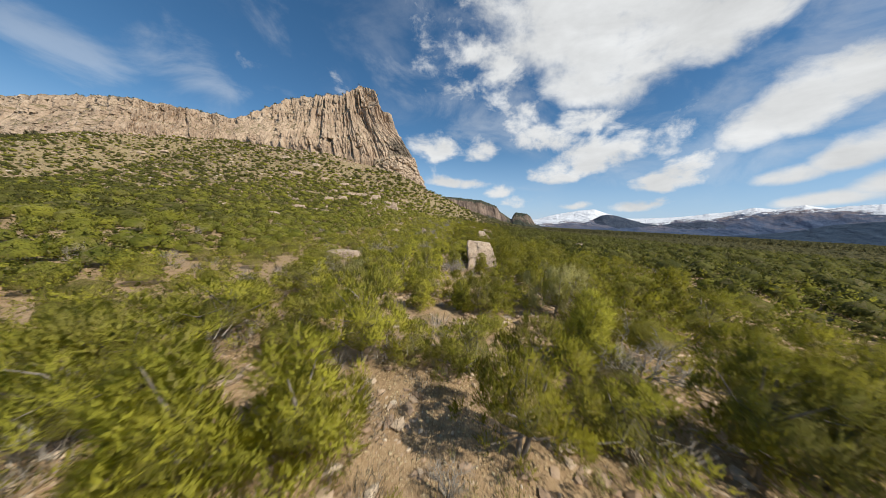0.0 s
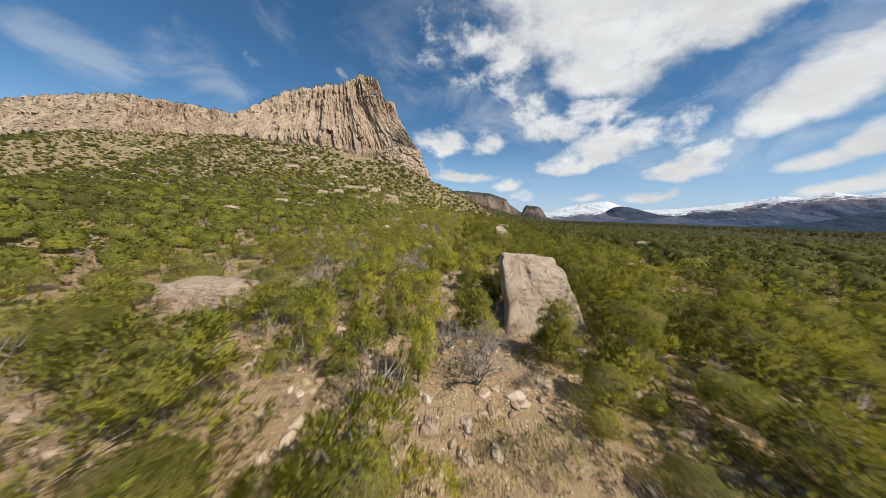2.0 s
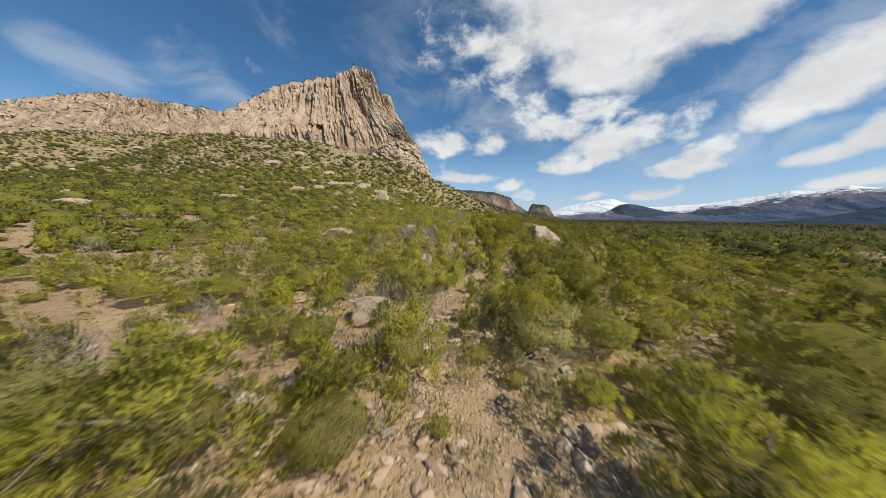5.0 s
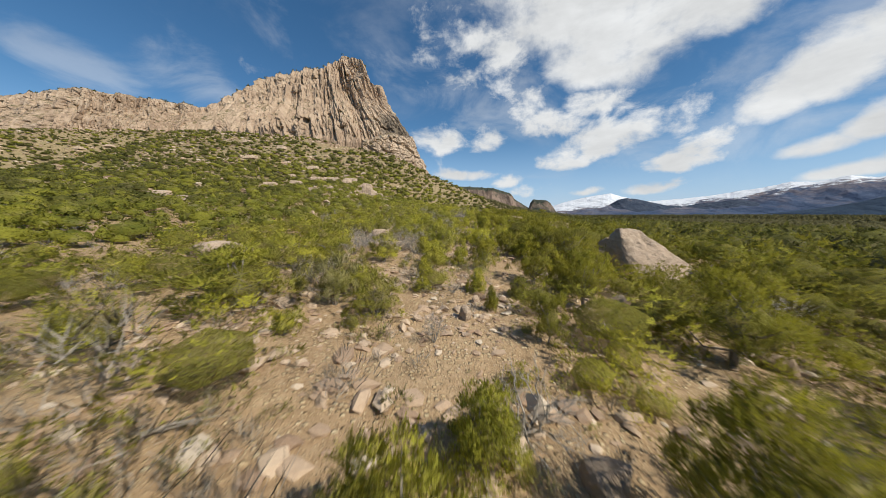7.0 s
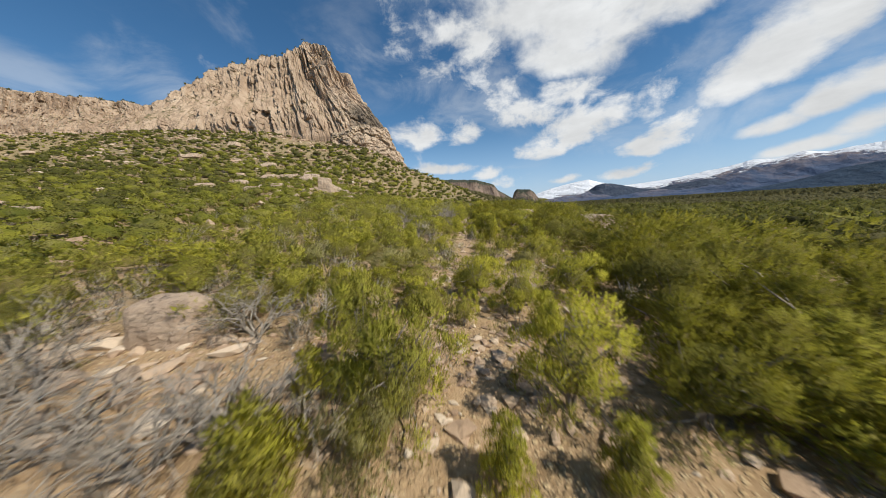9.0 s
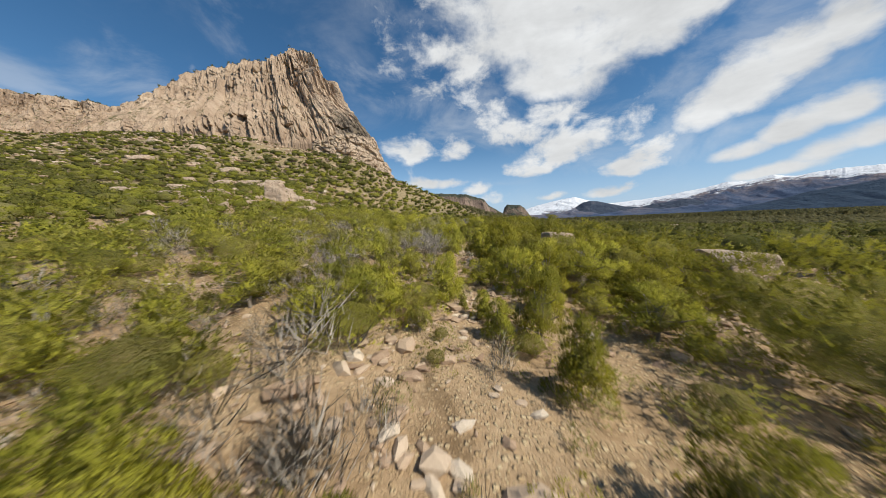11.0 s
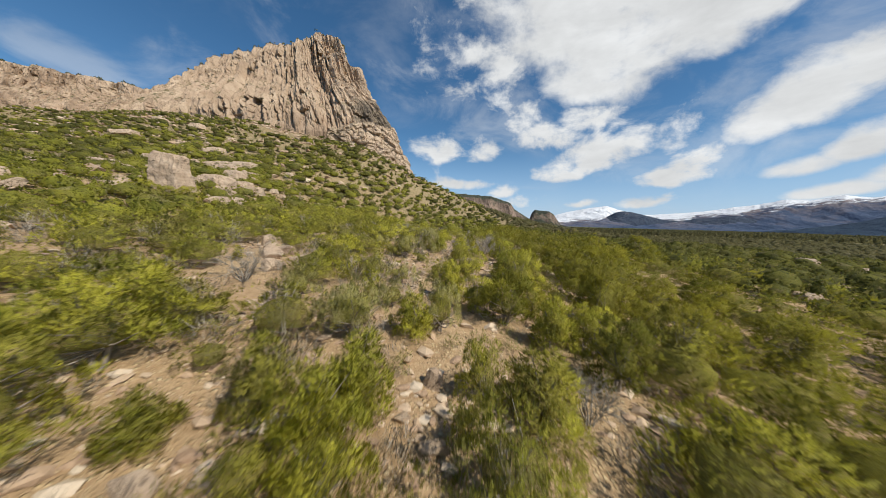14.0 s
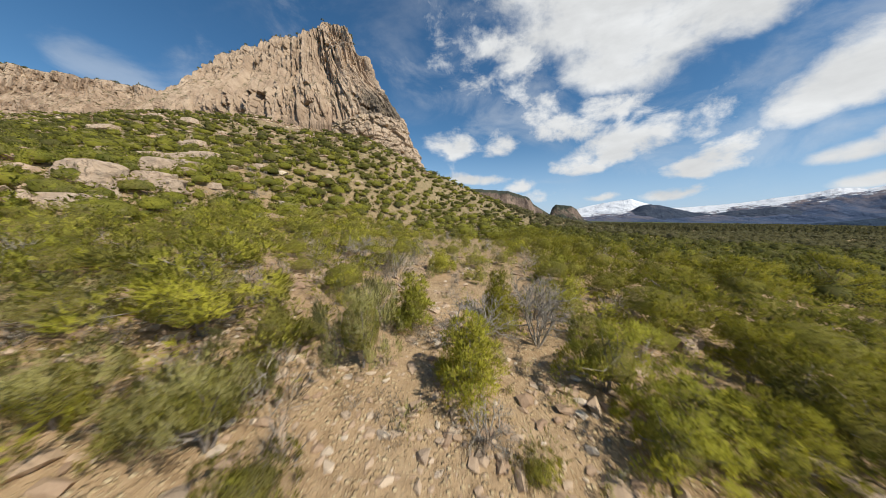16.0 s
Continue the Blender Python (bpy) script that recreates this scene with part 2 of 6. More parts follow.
def boulder_material():
    k = Mat("pinkish sandstone")
    broad = k.ramp(k.noise(0.6, 7, 0.62, 0.3), [(0.28, (0.360, 0.258, 0.185)), (0.50, (0.500, 0.380, 0.285)), (0.72, (0.585, 0.470, 0.362))])
    beds = k.noise(1.0, 5, 0.6, 0.2, k.stretched(0.5, 0.5, 4.0))
    base = k.mix(0.35, broad, k.ramp(beds, [(0.35, (0.300, 0.196, 0.125)), (0.65, (0.540, 0.412, 0.298))]))
    stain = k.span(k.noise(1.7, 6, 0.7, 0.8), 0.60, 0.72)
    base = k.mix(k.math("MULTIPLY", stain, 0.35), base, (0.150, 0.104, 0.072))
    grain = k.noise(22.0, 6, 0.75)
    base = k.mix(0.22, base, k.ramp(grain, [(0.3, (0.200, 0.129, 0.077)), (0.7, (0.544, 0.424, 0.299))]))
    fissure = k.span(k.math("ABSOLUTE", k.math("SUBTRACT", k.noise(0.9, 5, 0.62, 0.7), 0.5)), 0.0, 0.014, 1.0, 0.0)
    base = k.mix(k.math("MULTIPLY", fissure, 0.4), base, (0.130, 0.092, 0.066))
    random_tone = k.node("ShaderNodeObjectInfo").outputs["Random"]
    base = k.mix(k.span(random_tone, 0, 1, 0.0, 0.25), base, (0.390, 0.315, 0.232))
    height = k.math("ADD", k.math("MULTIPLY", beds, 0.4), k.math("ADD", k.noise(1.9, 9, 0.72, 0.3), k.math("MULTIPLY", grain, 0.2)))
    height = k.math("SUBTRACT", height, k.math("MULTIPLY", fissure, 0.35))
    return k.done(base, 0.88, height, 0.22, 0.9)


def pebble_material():
    k = Mat("pale pebbles")
    island = k.node("ShaderNodeNewGeometry").outputs["Random Per Island"]
    tone = k.ramp(island, [(0.0, (0.270, 0.176, 0.118)), (0.4, (0.420, 0.302, 0.210)), (0.8, (0.540, 0.420, 0.310)), (1.0, (0.610, 0.520, 0.415))])
    grain = k.noise(14.0, 6, 0.7)
    return k.done(k.mix(0.25, tone, k.ramp(grain, [(0.3, (0.160, 0.096, 0.057)), (0.7, (0.500, 0.384, 0.254))])), 0.9, grain, 0.03, 0.7)


def cliff_material(name, pale=0.0):
    k = Mat(name)
    fall = k.stretched(1.0, 1.0, 0.10)
    broad = k.ramp(k.noise(0.016, 7, 0.65, 0.5), [(0.30, (0.260, 0.175, 0.120)), (0.48, (0.400, 0.296, 0.212)), (0.66, (0.530, 0.412, 0.306))])
    # Dark cracks and streaks, with lit and shaded facets put into the colour.
    streak = k.noise(0.10, 9, 0.70, 0.3, fall)
    base = k.mix(0.50, broad, k.ramp(streak, [(0.36, (0.105, 0.072, 0.050)), (0.46, (0.380, 0.276, 0.192)), (0.66, (0.610, 0.480, 0.357))]))
    stain = k.span(k.noise(0.022, 8, 0.72, 0.8, k.stretched(1.0, 1.0, 0.45)), 0.54, 0.66)
    base = k.mix(k.math("MULTIPLY", stain, 0.45), base, (0.185, 0.125, 0.085))
    beds = k.noise(0.20, 6, 0.65, 0.3, k.stretched(0.2, 0.2, 1.0))
    base = k.mix(0.10, base, k.ramp(beds, [(0.35, (0.221, 0.130, 0.078)), (0.65, (0.608, 0.454, 0.314))]))
    base = k.mix(pale, base, (0.56, 0.44, 0.33))
    # grey-black lichen on the flank of the prow
    off = k.node("ShaderNodeVectorMath")
    off.operation = "DISTANCE"
    k.link(k.stretched(1.0, 0.6, 1.0), off.inputs[0])
    off.inputs[1].default_value = (-78.0, 290.0, 135.0)
    patch = k.math("ADD", k.span(off.outputs["Value"], 8.0, 52.0, 0.42, -0.10), k.math("SUBTRACT", k.noise(0.09, 7, 0.75, 0.5), 0.5))
    base = k.mix(k.math("MULTIPLY", k.span(patch, 0.12, 0.30), 0.75), base, (0.085, 0.075, 0.060))
    n = k.node("ShaderNodeSeparateXYZ")
    k.link(k.node("ShaderNodeNewGeometry").outputs["Normal"], n.inputs[0])
    flat = k.span(k.math("ADD", n.outputs[2], k.span(k.noise(0.10, 6, 0.7), 0.3, 0.7, -0.25, 0.25)), 0.70, 0.88)
    base = k.mix(flat, base, k.ramp(k.noise(0.25, 6, 0.7), [(0.42, (0.066, 0.070, 0.025)), (0.60, (0.287, 0.205, 0.118))]))
    height = k.math("ADD", k.math("MULTIPLY", streak, 0.5), k.math("MULTIPLY", k.noise(0.40, 9, 0.75, 0.2, k.stretched(1, 1, 0.45)), 0.8))
    return k.done(base, 0.92, height, 2.6, 1.0)


def ridge_material():
    k = Mat("distant dark ridge rock")
    rock = k.ramp(k.noise(0.035, 8, 0.7, 0.3, k.stretched(1, 1, 0.3)), [(0.34, (0.055, 0.044, 0.040)), (0.50, (0.190, 0.140, 0.112)), (0.66, (0.340, 0.250, 0.190))])
    n = k.node("ShaderNodeSeparateXYZ")
    k.link(k.node("ShaderNodeNewGeometry").outputs["Normal"], n.inputs[0])
    flat = k.span(k.math("ADD", n.outputs[2], k.span(k.noise(0.02, 6, 0.7), 0.3, 0.7, -0.25, 0.25)), 0.55, 0.80)
    base = k.mix(flat, rock, k.ramp(k.noise(0.03, 6, 0.7), [(0.40, (0.035, 0.042, 0.030)), (0.65, (0.075, 0.075, 0.05))]))
    return k.done(base, 0.95, k.noise(0.02, 8, 0.7, 0.0, k.stretched(1, 1, 0.3)), 20.0, 0.8)


def mountain_material():
    k = Mat("snowy mountain in blue haze")
    # Wooded slopes, with the blue of distance haze put into the colour.
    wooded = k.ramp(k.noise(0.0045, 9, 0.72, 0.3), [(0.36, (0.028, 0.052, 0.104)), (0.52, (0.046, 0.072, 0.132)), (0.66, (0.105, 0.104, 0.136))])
    over = k.node("ShaderNodeAttribute")
    over.attribute_name = "over_snow_line"
    rock = k.span(over.outputs["Fac"], -110.0, -25.0)                                # bare rock walls below the snow
    wooded = k.mix(k.math("MULTIPLY", rock, k.span(k.noise(0.010, 9, 0.75, 0.3, k.stretched(1, 1, 0.6)), 0.42, 0.60)), wooded, (0.185, 0.150, 0.150))
    streaks = k.span(k.noise(0.012, 10, 0.80, 0.6, k.stretched(0.6, 0.6, 3.0)), 0.25, 0.75, -58.0, 58.0)
    patches = k.span(k.noise(0.0042, 6, 0.70, 0.3), 0.30, 0.70, -34.0, 34.0)
    line = k.math("ADD", over.outputs["Fac"], k.math("ADD", streaks, patches))
    base = k.mix(k.span(line, -12.0, 4.0), wooded, k.ramp(k.noise(0.02, 8, 0.8), [(0.33, (0.25, 0.25, 0.28)), (0.44, (0.66, 0.68, 0.72)), (0.70, (0.76, 0.78, 0.82))]))
    return k.done(base, 0.9, k.noise(0.0050, 10, 0.70, 0.3), 50.0, 0.9)


def foothill_material(name, low, middle, bare):
    k = Mat(name)
    base = k.ramp(k.noise(0.010, 9, 0.75), [(0.35, low), (0.58, middle), (0.75, bare)])
    return k.done(base, 0.95, k.noise(0.01, 8, 0.7), 40.0, 0.8)


def foliage_material(name, dark, light, dry, olive=(0.215, 0.185, 0.080), fine=30.0):
    k = Mat(name)
    island = k.node("ShaderNodeNewGeometry").outputs["Random Per Island"]
    stand = k.noise(0.30, 3, 0.6)
    colour = k.mix(k.span(stand, 0.36, 0.62), dark, light)
    colour = k.mix(k.span(k.node("ShaderNodeObjectInfo").outputs["Random"], 0, 1, 0.0, 0.5), colour, light)
    colour = k.mix(k.span(k.noise(0.23, 3, 0.6, 0.0, k.shifted(31.0, 17.0, 5.0)), 0.50, 0.66, 0.0, 0.55), colour, olive)
    colour = k.mix(k.span(island, 0.84, 1.0, 0.0, 0.8), colour, dry)
    colour = k.mix(1.0, colour, k.ramp(island, [(0.0, (0.90, 0.90, 0.90)), (1.0, (1.10, 1.10, 1.10))]), "MULTIPLY")
    k.link(colour, k.bsdf.inputs["Base Color"])
    k.bsdf.inputs["Roughness"].default_value = 0.75
    k.bsdf.inputs["Specular IOR Level"].default_value = 0.2
    glow = k.node("ShaderNodeBsdfTranslucent")
    k.link(colour, glow.inputs[0])
    both = k.node("ShaderNodeMixShader")
    both.inputs[0].default_value = 0.52
    k.link(k.bsdf.outputs[0], both.inputs[1])
    k.link(glow.outputs[0], both.inputs[2])
    # each blade is a spray of fine leaflets with air between them
    leaflets = k.span(k.noise(fine, 2, 0.65), 0.45, 0.53) if fine > 15 else k.span(k.noise(fine, 3, 0.7), 0.40, 0.46)
    cut = k.node("ShaderNodeMixShader")
    k.link(leaflets, cut.inputs[0])
    k.link(k.node("ShaderNodeBsdfTransparent").outputs[0], cut.inputs[1])
    k.link(both.outputs[0], cut.inputs[2])
    k.link(cut.outputs[0], k.out.inputs["Surface"])
    return k.m


def bark_material(name, low, high):
    k = Mat(name)
    grain = k.noise(9.0, 6, 0.7, 0.4, k.stretched(1, 1, 0.25))
    return k.done(k.ramp(grain, [(0.3, low), (0.7, high)]), 0.9, grain, 0.02, 0.8)


SOIL = soil_material()
ROCK = boulder_material()
PEBBLE = pebble_material()
CLIFF = cliff_material("banded cliff rock")
BUTTRESS = cliff_material("pale buttress rock", 0.45)
RIDGE = ridge_material()
HAZY_MOUNTAIN = mountain_material()
# Both hills have the blue haze of distance in their base colours.
HAZY_FOOTHILL = foothill_material("wooded foothill in blue haze", (0.011, 0.027, 0.052), (0.022, 0.045, 0.080), (0.040, 0.058, 0.090))
HAZY_HILL = foothill_material("wooded rocky hill in blue haze", (0.022, 0.036, 0.062), (0.046, 0.060, 0.090), (0.130, 0.112, 0.112))
JUNIPER = foliage_material("juniper foliage", (0.270, 0.280, 0.042), (0.520, 0.490, 0.060), (0.36, 0.30, 0.11))
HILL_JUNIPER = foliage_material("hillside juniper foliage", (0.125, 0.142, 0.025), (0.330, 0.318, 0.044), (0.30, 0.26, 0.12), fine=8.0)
OLIVE = foliage_material("grey-green scrub foliage", (0.30, 0.285, 0.105), (0.46, 0.425, 0.155), (0.36, 0.31, 0.21))
# Darker green for the valley side, with the trees' shade put into it.
SHADED_GREEN = foliage_material("tree foliage darkened as shade", (0.132, 0.140, 0.020), (0.315, 0.288, 0.030), (0.22, 0.18, 0.08), (0.14, 0.13, 0.055))
# Valley shade put into the green; serves the hillside's darker bushes as well.
HILL_DARK = foliage_material("dark hill foliage with valley shade", (0.050, 0.060, 0.016), (0.185, 0.180, 0.038), (0.20, 0.17, 0.08), (0.13, 0.12, 0.052), fine=8.0)
# Greyed green: haze over the far valley is put into the colour.
FAR_HAZED = foliage_material("far valley foliage greyed by haze", (0.058, 0.060, 0.028), (0.172, 0.158, 0.066), (0.20, 0.17, 0.10), (0.14, 0.125, 0.07), fine=8.0)
# Darker leaf green: the shade inside a crown is put into the colour.
INNER_SHADE = foliage_material("foliage darkened as inner shade", (0.150, 0.145, 0.034), (0.300, 0.280, 0.046), (0.26, 0.20, 0.09), (0.18, 0.155, 0.065))
BARK = bark_material("juniper bark", (0.13, 0.105, 0.085), (0.32, 0.28, 0.24))
DEADWOOD = bark_material("weathered grey wood", (0.20, 0.175, 0.145), (0.41, 0.360, 0.305))

# ---------------------------------------------------------------- ground shape
# Foot of the cliff: x, y, height, running from behind the prow round to the far west.
FOOT = np.array([(-130, 860, 30), (-66, 600, 43), (-37, 469, 55), (-91, 437, 80), (-175, 440, 99), (-290, 455, 113), (-380, 500, 130),
                 (-440, 530, 140), (-500, 500, 133), (-560, 450, 120), (-700, 470, 114), (-900, 520, 108), (-1500, 640, 104)], float)
# Height and sideways slope of the ground along the valley track, by y.
TRACK = np.array([(-60, -2.2, -0.02), (0, -2.0, -0.02), (50, -1.6, -0.025), (75, -1.7, -0.03), (100, -1.25, -0.05), (120, -0.4, -0.07),
                  (135, 0.2, -0.09), (168, 2.6, -0.15), (190, 3.5, -0.14), (205, 4.3, -0.11), (240, 6.0, -0.10), (300, 9.0, -0.10)], float)


def smoothstep(a, b, v):
    u = np.clip((v - a) / (b - a), 0, 1)
    return u * u * (3 - 2 * u)


def eased(table, at, column):
    """Table values between rows, smoothed by a short running mean."""
    return sum(np.interp(at + o, table[:, 0], table[:, column]) for o in (-12, -6, 0, 6, 12)) / 5


def wave(x, y, size, seed):
    """Cheap smooth noise for arrays, about -1 to 1."""
    r = np.random.RandomState(seed)
    total = 0
    for i in range(7):
        a, p, k = r.uniform(0, 6.283), r.uniform(0, 6.283), r.uniform(0.6, 1.7) / size
        total = total + np.sin((x * np.cos(a) + y * np.sin(a)) * k * 6.283 + p + 1.3 * np.sin((x * np.sin(a * 1.7) - y * np.cos(a * 1.7)) * k * 3.1))
    return total / 4.0


def foot_of(x, y):
    """Distance to the foot of the cliff (0 behind it), and the height of the nearest part of the foot."""
    best, foot, odd = np.full(x.shape, 1e9), np.zeros(x.shape), np.zeros(x.shape, bool)
    for a, b in zip(FOOT[:-1], FOOT[1:]):
        e = b[:2] - a[:2]
        u = np.clip(((x - a[0]) * e[0] + (y - a[1]) * e[1]) / (e @ e), 0, 1)
        d = np.hypot(x - a[0] - u * e[0], y - a[1] - u * e[1])
        best, foot = np.where(d < best, d, best), np.where(d < best, a[2] + u * (b[2] - a[2]), foot)
    outline = np.r_[FOOT[:, :2], [[-1500, 2500], [-400, 2500]]]
    for a, b in zip(outline, np.roll(outline, -1, axis=0)):
        cross = (a[1] > y) != (b[1] > y)
        odd ^= cross & (x < (b[0] - a[0]) * (y - a[1]) / (b[1] - a[1] + 1e-9) + a[0])
    return np.where(odd, 0, best), foot


def ground(x, y):
    x, y = np.asarray(x, float), np.asarray(y, float)
    best, foot = foot_of(x, y)
    west = -2.9 + 0.06 * np.clip(-x, 0, 150) - 0.021 * np.clip(y, 0, 250)
    east = -0.3 - 0.024 * np.clip(x, 0, 320) - 0.006 * np.clip(y, 0, 400)
    plain = west + (east - west) * smoothstep(-20, 20, x)
    hill = plain + (foot - plain) * np.exp(-(best / (165 - 66 * smoothstep(-60, 20, x))) ** 1.5)
    reach = np.where(x > 0, smoothstep(25, 75, x), smoothstep(14, 55, -x))
    reach = np.maximum(reach, smoothstep(205, 300, y))
    near = eased(TRACK, y, 1) + 30 * np.tanh(x / 30) * eased(TRACK, y, 2)
    h = near + (hill - near) * reach
    h = h + wave(x, y, 60, 3) * 1.2 * smoothstep(40, 120, np.abs(x)) + wave(x, y, 9, 5) * 0.12 + wave(x, y, 23, 9) * 0.22
    h = h + 2.7 * np.exp(-((x + 42) / 30) ** 2 - ((y - 216) / 36) ** 2)      # shoulder below the rock fall
    return h


def stepped(limits):
    """Grid lines: from, to, step; the steps change where the limits say."""
    out = []
    for a, b, s in limits:
        out += list(np.arange(a, b, s))
    return np.array(out + [limits[-1][1]])


def grow(start, end, first, factor):
    out, s = [start], first
    while abs(out[-1] - start) < abs(end - start):
        out.append(out[-1] + math.copysign(s, end - start))
        s *= factor
    out[-1] = end
    return np.array(out[1:])


def mesh_from(name, verts, faces, normals=None):
    """A mesh from arrays of corners and of faces with equally many corners; normals, if given, for soft shading."""
    me = bpy.data.meshes.new(name)
    n, k = faces.shape
    me.vertices.add(len(verts))
    me.vertices.foreach_set("co", np.ascontiguousarray(verts, np.float32).ravel())
    me.loops.add(n * k)
    me.loops.foreach_set("vertex_index", np.ascontiguousarray(faces, np.int32).ravel())
    me.polygons.add(n)
    me.polygons.foreach_set("loop_start", np.arange(0, n * k, k, dtype=np.int32))
    me.polygons.foreach_set("loop_total", np.full(n, k, np.int32))
    me.update(calc_edges=True)
    if normals is not None:
        soft = me.attributes.new("custom_normal", "FLOAT_VECTOR", "POINT")
        soft.data.foreach_set("vector", np.ascontiguousarray(normals, np.float32).ravel())
    return me


def smooth(me):
    me.polygons.foreach_set("use_smooth", np.ones(len(me.polygons), bool))
    return me


def sheet(nu, nv, flip=False):
    i, j = np.meshgrid(np.arange(nu - 1), np.arange(nv - 1), indexing="ij")
    a = (i * nv + j).ravel()
    f = np.stack([a, a + nv, a + nv + 1, a + 1], 1)
    return f[:, ::-1] if flip else f


def thing(name, me, material, label="", category="", kind="", parent=None, group=""):
    ob = new(name, me)
    if material is not None and not me.materials:
        me.materials.append(material)
    if parent is not None:
        ob.parent = parent
    return tagged(ob, label, category, group, kind)


xs = np.r_[grow(-740, -4900, 16, 1.16)[::-1], stepped([(-740, -110, 7.0), (-110, -45, 2.5), (-45, 45, 1.1), (45, 110, 2.5), (110, 300, 9.5)]), grow(300, 4900, 11, 1.15)]
ys = np.r_[grow(-20, -2500, 3, 1.25)[::-1], stepped([(-20, 225, 1.0), (225, 560, 4.5)]), grow(560, 4950, 8, 1.15)]
gx, gy = np.meshgrid(xs, ys, indexing="ij")
gz = ground(gx, gy)
me = smooth(mesh_from("ground", np.stack([gx, gy, gz], -1).reshape(-1, 3), sheet(len(xs), len(ys))))
thing("ground", me, SOIL, "dry reddish soil slope strewn with pebbles and litter", "ground", "structure")

# ---------------------------------------------------------------- mesa
# Rim of the cliff, one row for each row of FOOT.
RIM = np.array([(-230, 860, 215), (-170, 640, 240), (-150, 558, 259), (-182, 560, 266), (-212, 538, 238), (-322, 563, 238), (-400, 575, 214),
                (-460, 586, 200), (-545, 560, 208), (-585, 500, 198), (-720, 560, 222), (-920, 620, 240), (-1540, 760, 260)], float)


CLIFF_FOOT = FOOT.copy()
CLIFF_FOOT[0:4] = [(-150, 860, 90), (-84, 612, 96), (-60, 487, 100), (-100, 450, 97)]


def along(table, s, by):
    d = np.r_[0, np.cumsum(np.hypot(*np.diff(by[:, :2], axis=0).T))]
    return np.stack([np.interp(s, d, table[:, i]) for i in range(3)], -1)


def plates(s, z, wide, tall, seed):
    """Fractured plates in staggered cells: relief in metres for cells 1 m wide, and nearness to a crack."""
    r = np.random.RandomState(seed)
    jx, jy, deep, lean, back = r.rand(5, 4096)
    a, b = s / wide, z / tall
    first, second, cell = np.full(a.shape, 9.0), np.full(a.shape, 9.0), np.zeros(a.shape, int)
    ca, cb = np.zeros(a.shape), np.zeros(a.shape)
    for dx in (-1, 0, 1):
        for dy in (-1, 0, 1):
            ix, iy = np.floor(a) + dx, np.floor(b) + dy
            key = ((ix * 73 + iy * 179).astype(int) * 31) % 4096
            x, y = ix + 0.1 + 0.8 * jx[key], iy + 0.1 + 0.8 * jy[key]
            d = np.abs(a - x) + np.abs(b - y)
            near = d < first
            second = np.where(near, first, np.minimum(second, d))
            cell, ca, cb = np.where(near, key, cell), np.where(near, x, ca), np.where(near, y, cb)
            first = np.where(near, d, first)
    tilt = np.where(lean[cell] > 0.5, 0.35, -0.35) + 0.9 * (lean[cell] - 0.5)
    relief = (deep[cell] - 0.5) * 0.9 + (a - ca) * tilt - (b - cb) * 0.35 * back[cell]
    return relief, np.clip(1 - (second - first) / 0.16, 0, 1)


def rock_wall(foot_line, rim_line, s, rows, depth, seed, ledges=True):
    """A fractured rock face between two lines: corner grid, and the outward way of each column."""
    foot, rim = along(foot_line, s, foot_line), along(rim_line, s, foot_line)
    for c in (0, 1):                                     # round the corners of the plan
        for table in (foot, rim):
            table[2:-2, c] = (table[:-4, c] + table[1:-3, c] + table[2:-2, c] + table[3:-1, c] + table[4:, c]) / 5
    rim[:, 2] += (wave(s, s * 0, 38, seed + 1) * 2.2 + plates(s, s * 0, 9, 9, seed + 2)[0] * 2.6) * depth
    v = np.r_[-0.16, np.linspace(0, 1, rows)]
    S, V = np.meshgrid(s, v, indexing="ij")
    lean = np.clip(V, 0, 1)
    if ledges:
        step = 0.50 * lean + 0.22 * smoothstep(0.66, 0.74, lean + 0.10 * wave(S, S * 0, 70, seed + 3)) + 0.28 * smoothstep(0.02, 0.60, lean) ** 1.5
    else:
        step = lean
    flat = foot[:, None, :2] + (rim - foot)[:, None, :2] * step[..., None]
    z = foot[:, None, 2] + (rim - foot)[:, None, 2] * V
    out = np.gradient(foot[:, :2], axis=0)
    out = np.stack([-out[:, 1], out[:, 0]], -1)
    out /= np.linalg.norm(out, axis=1)[:, None] + 1e-9
    slant = S - 0.09 * z + 1.6 * wave(S, z, 70, seed + 13)           # joints that lean a little along the wall
    bays = np.abs(wave(slant, V * 22, 64, seed + 5)) * 8 - 4
    if ledges:
        sizes = ((22, 130, 0.36, 2.6), (9, 60, 0.55, 2.4), (4.2, 27, 0.75, 1.6), (2.2, 11, 0.80, 0.7))
    else:
        sizes = ((16, 14, 0.30, 2.0), (8, 7, 0.38, 1.6), (3.6, 3.2, 0.36, 0.8))
    push = -bays
    for n, (wide, tall, share, deep) in enumerate(sizes):
        relief, crack = plates(slant + 0.04 * n * z, z, wide, tall, seed + 20 + n)
        push = push + relief * wide * share - crack * deep * (1 - 0.5 * smoothstep(0.86, 1.0, V))
    push = push * depth * smoothstep(-0.05, 0.10, V) * (1 - 0.55 * smoothstep(0.90, 1.0, V))
    grid = np.concatenate([flat + out[:, None, :] * push[..., None], z[..., None]], -1)
    return grid, out


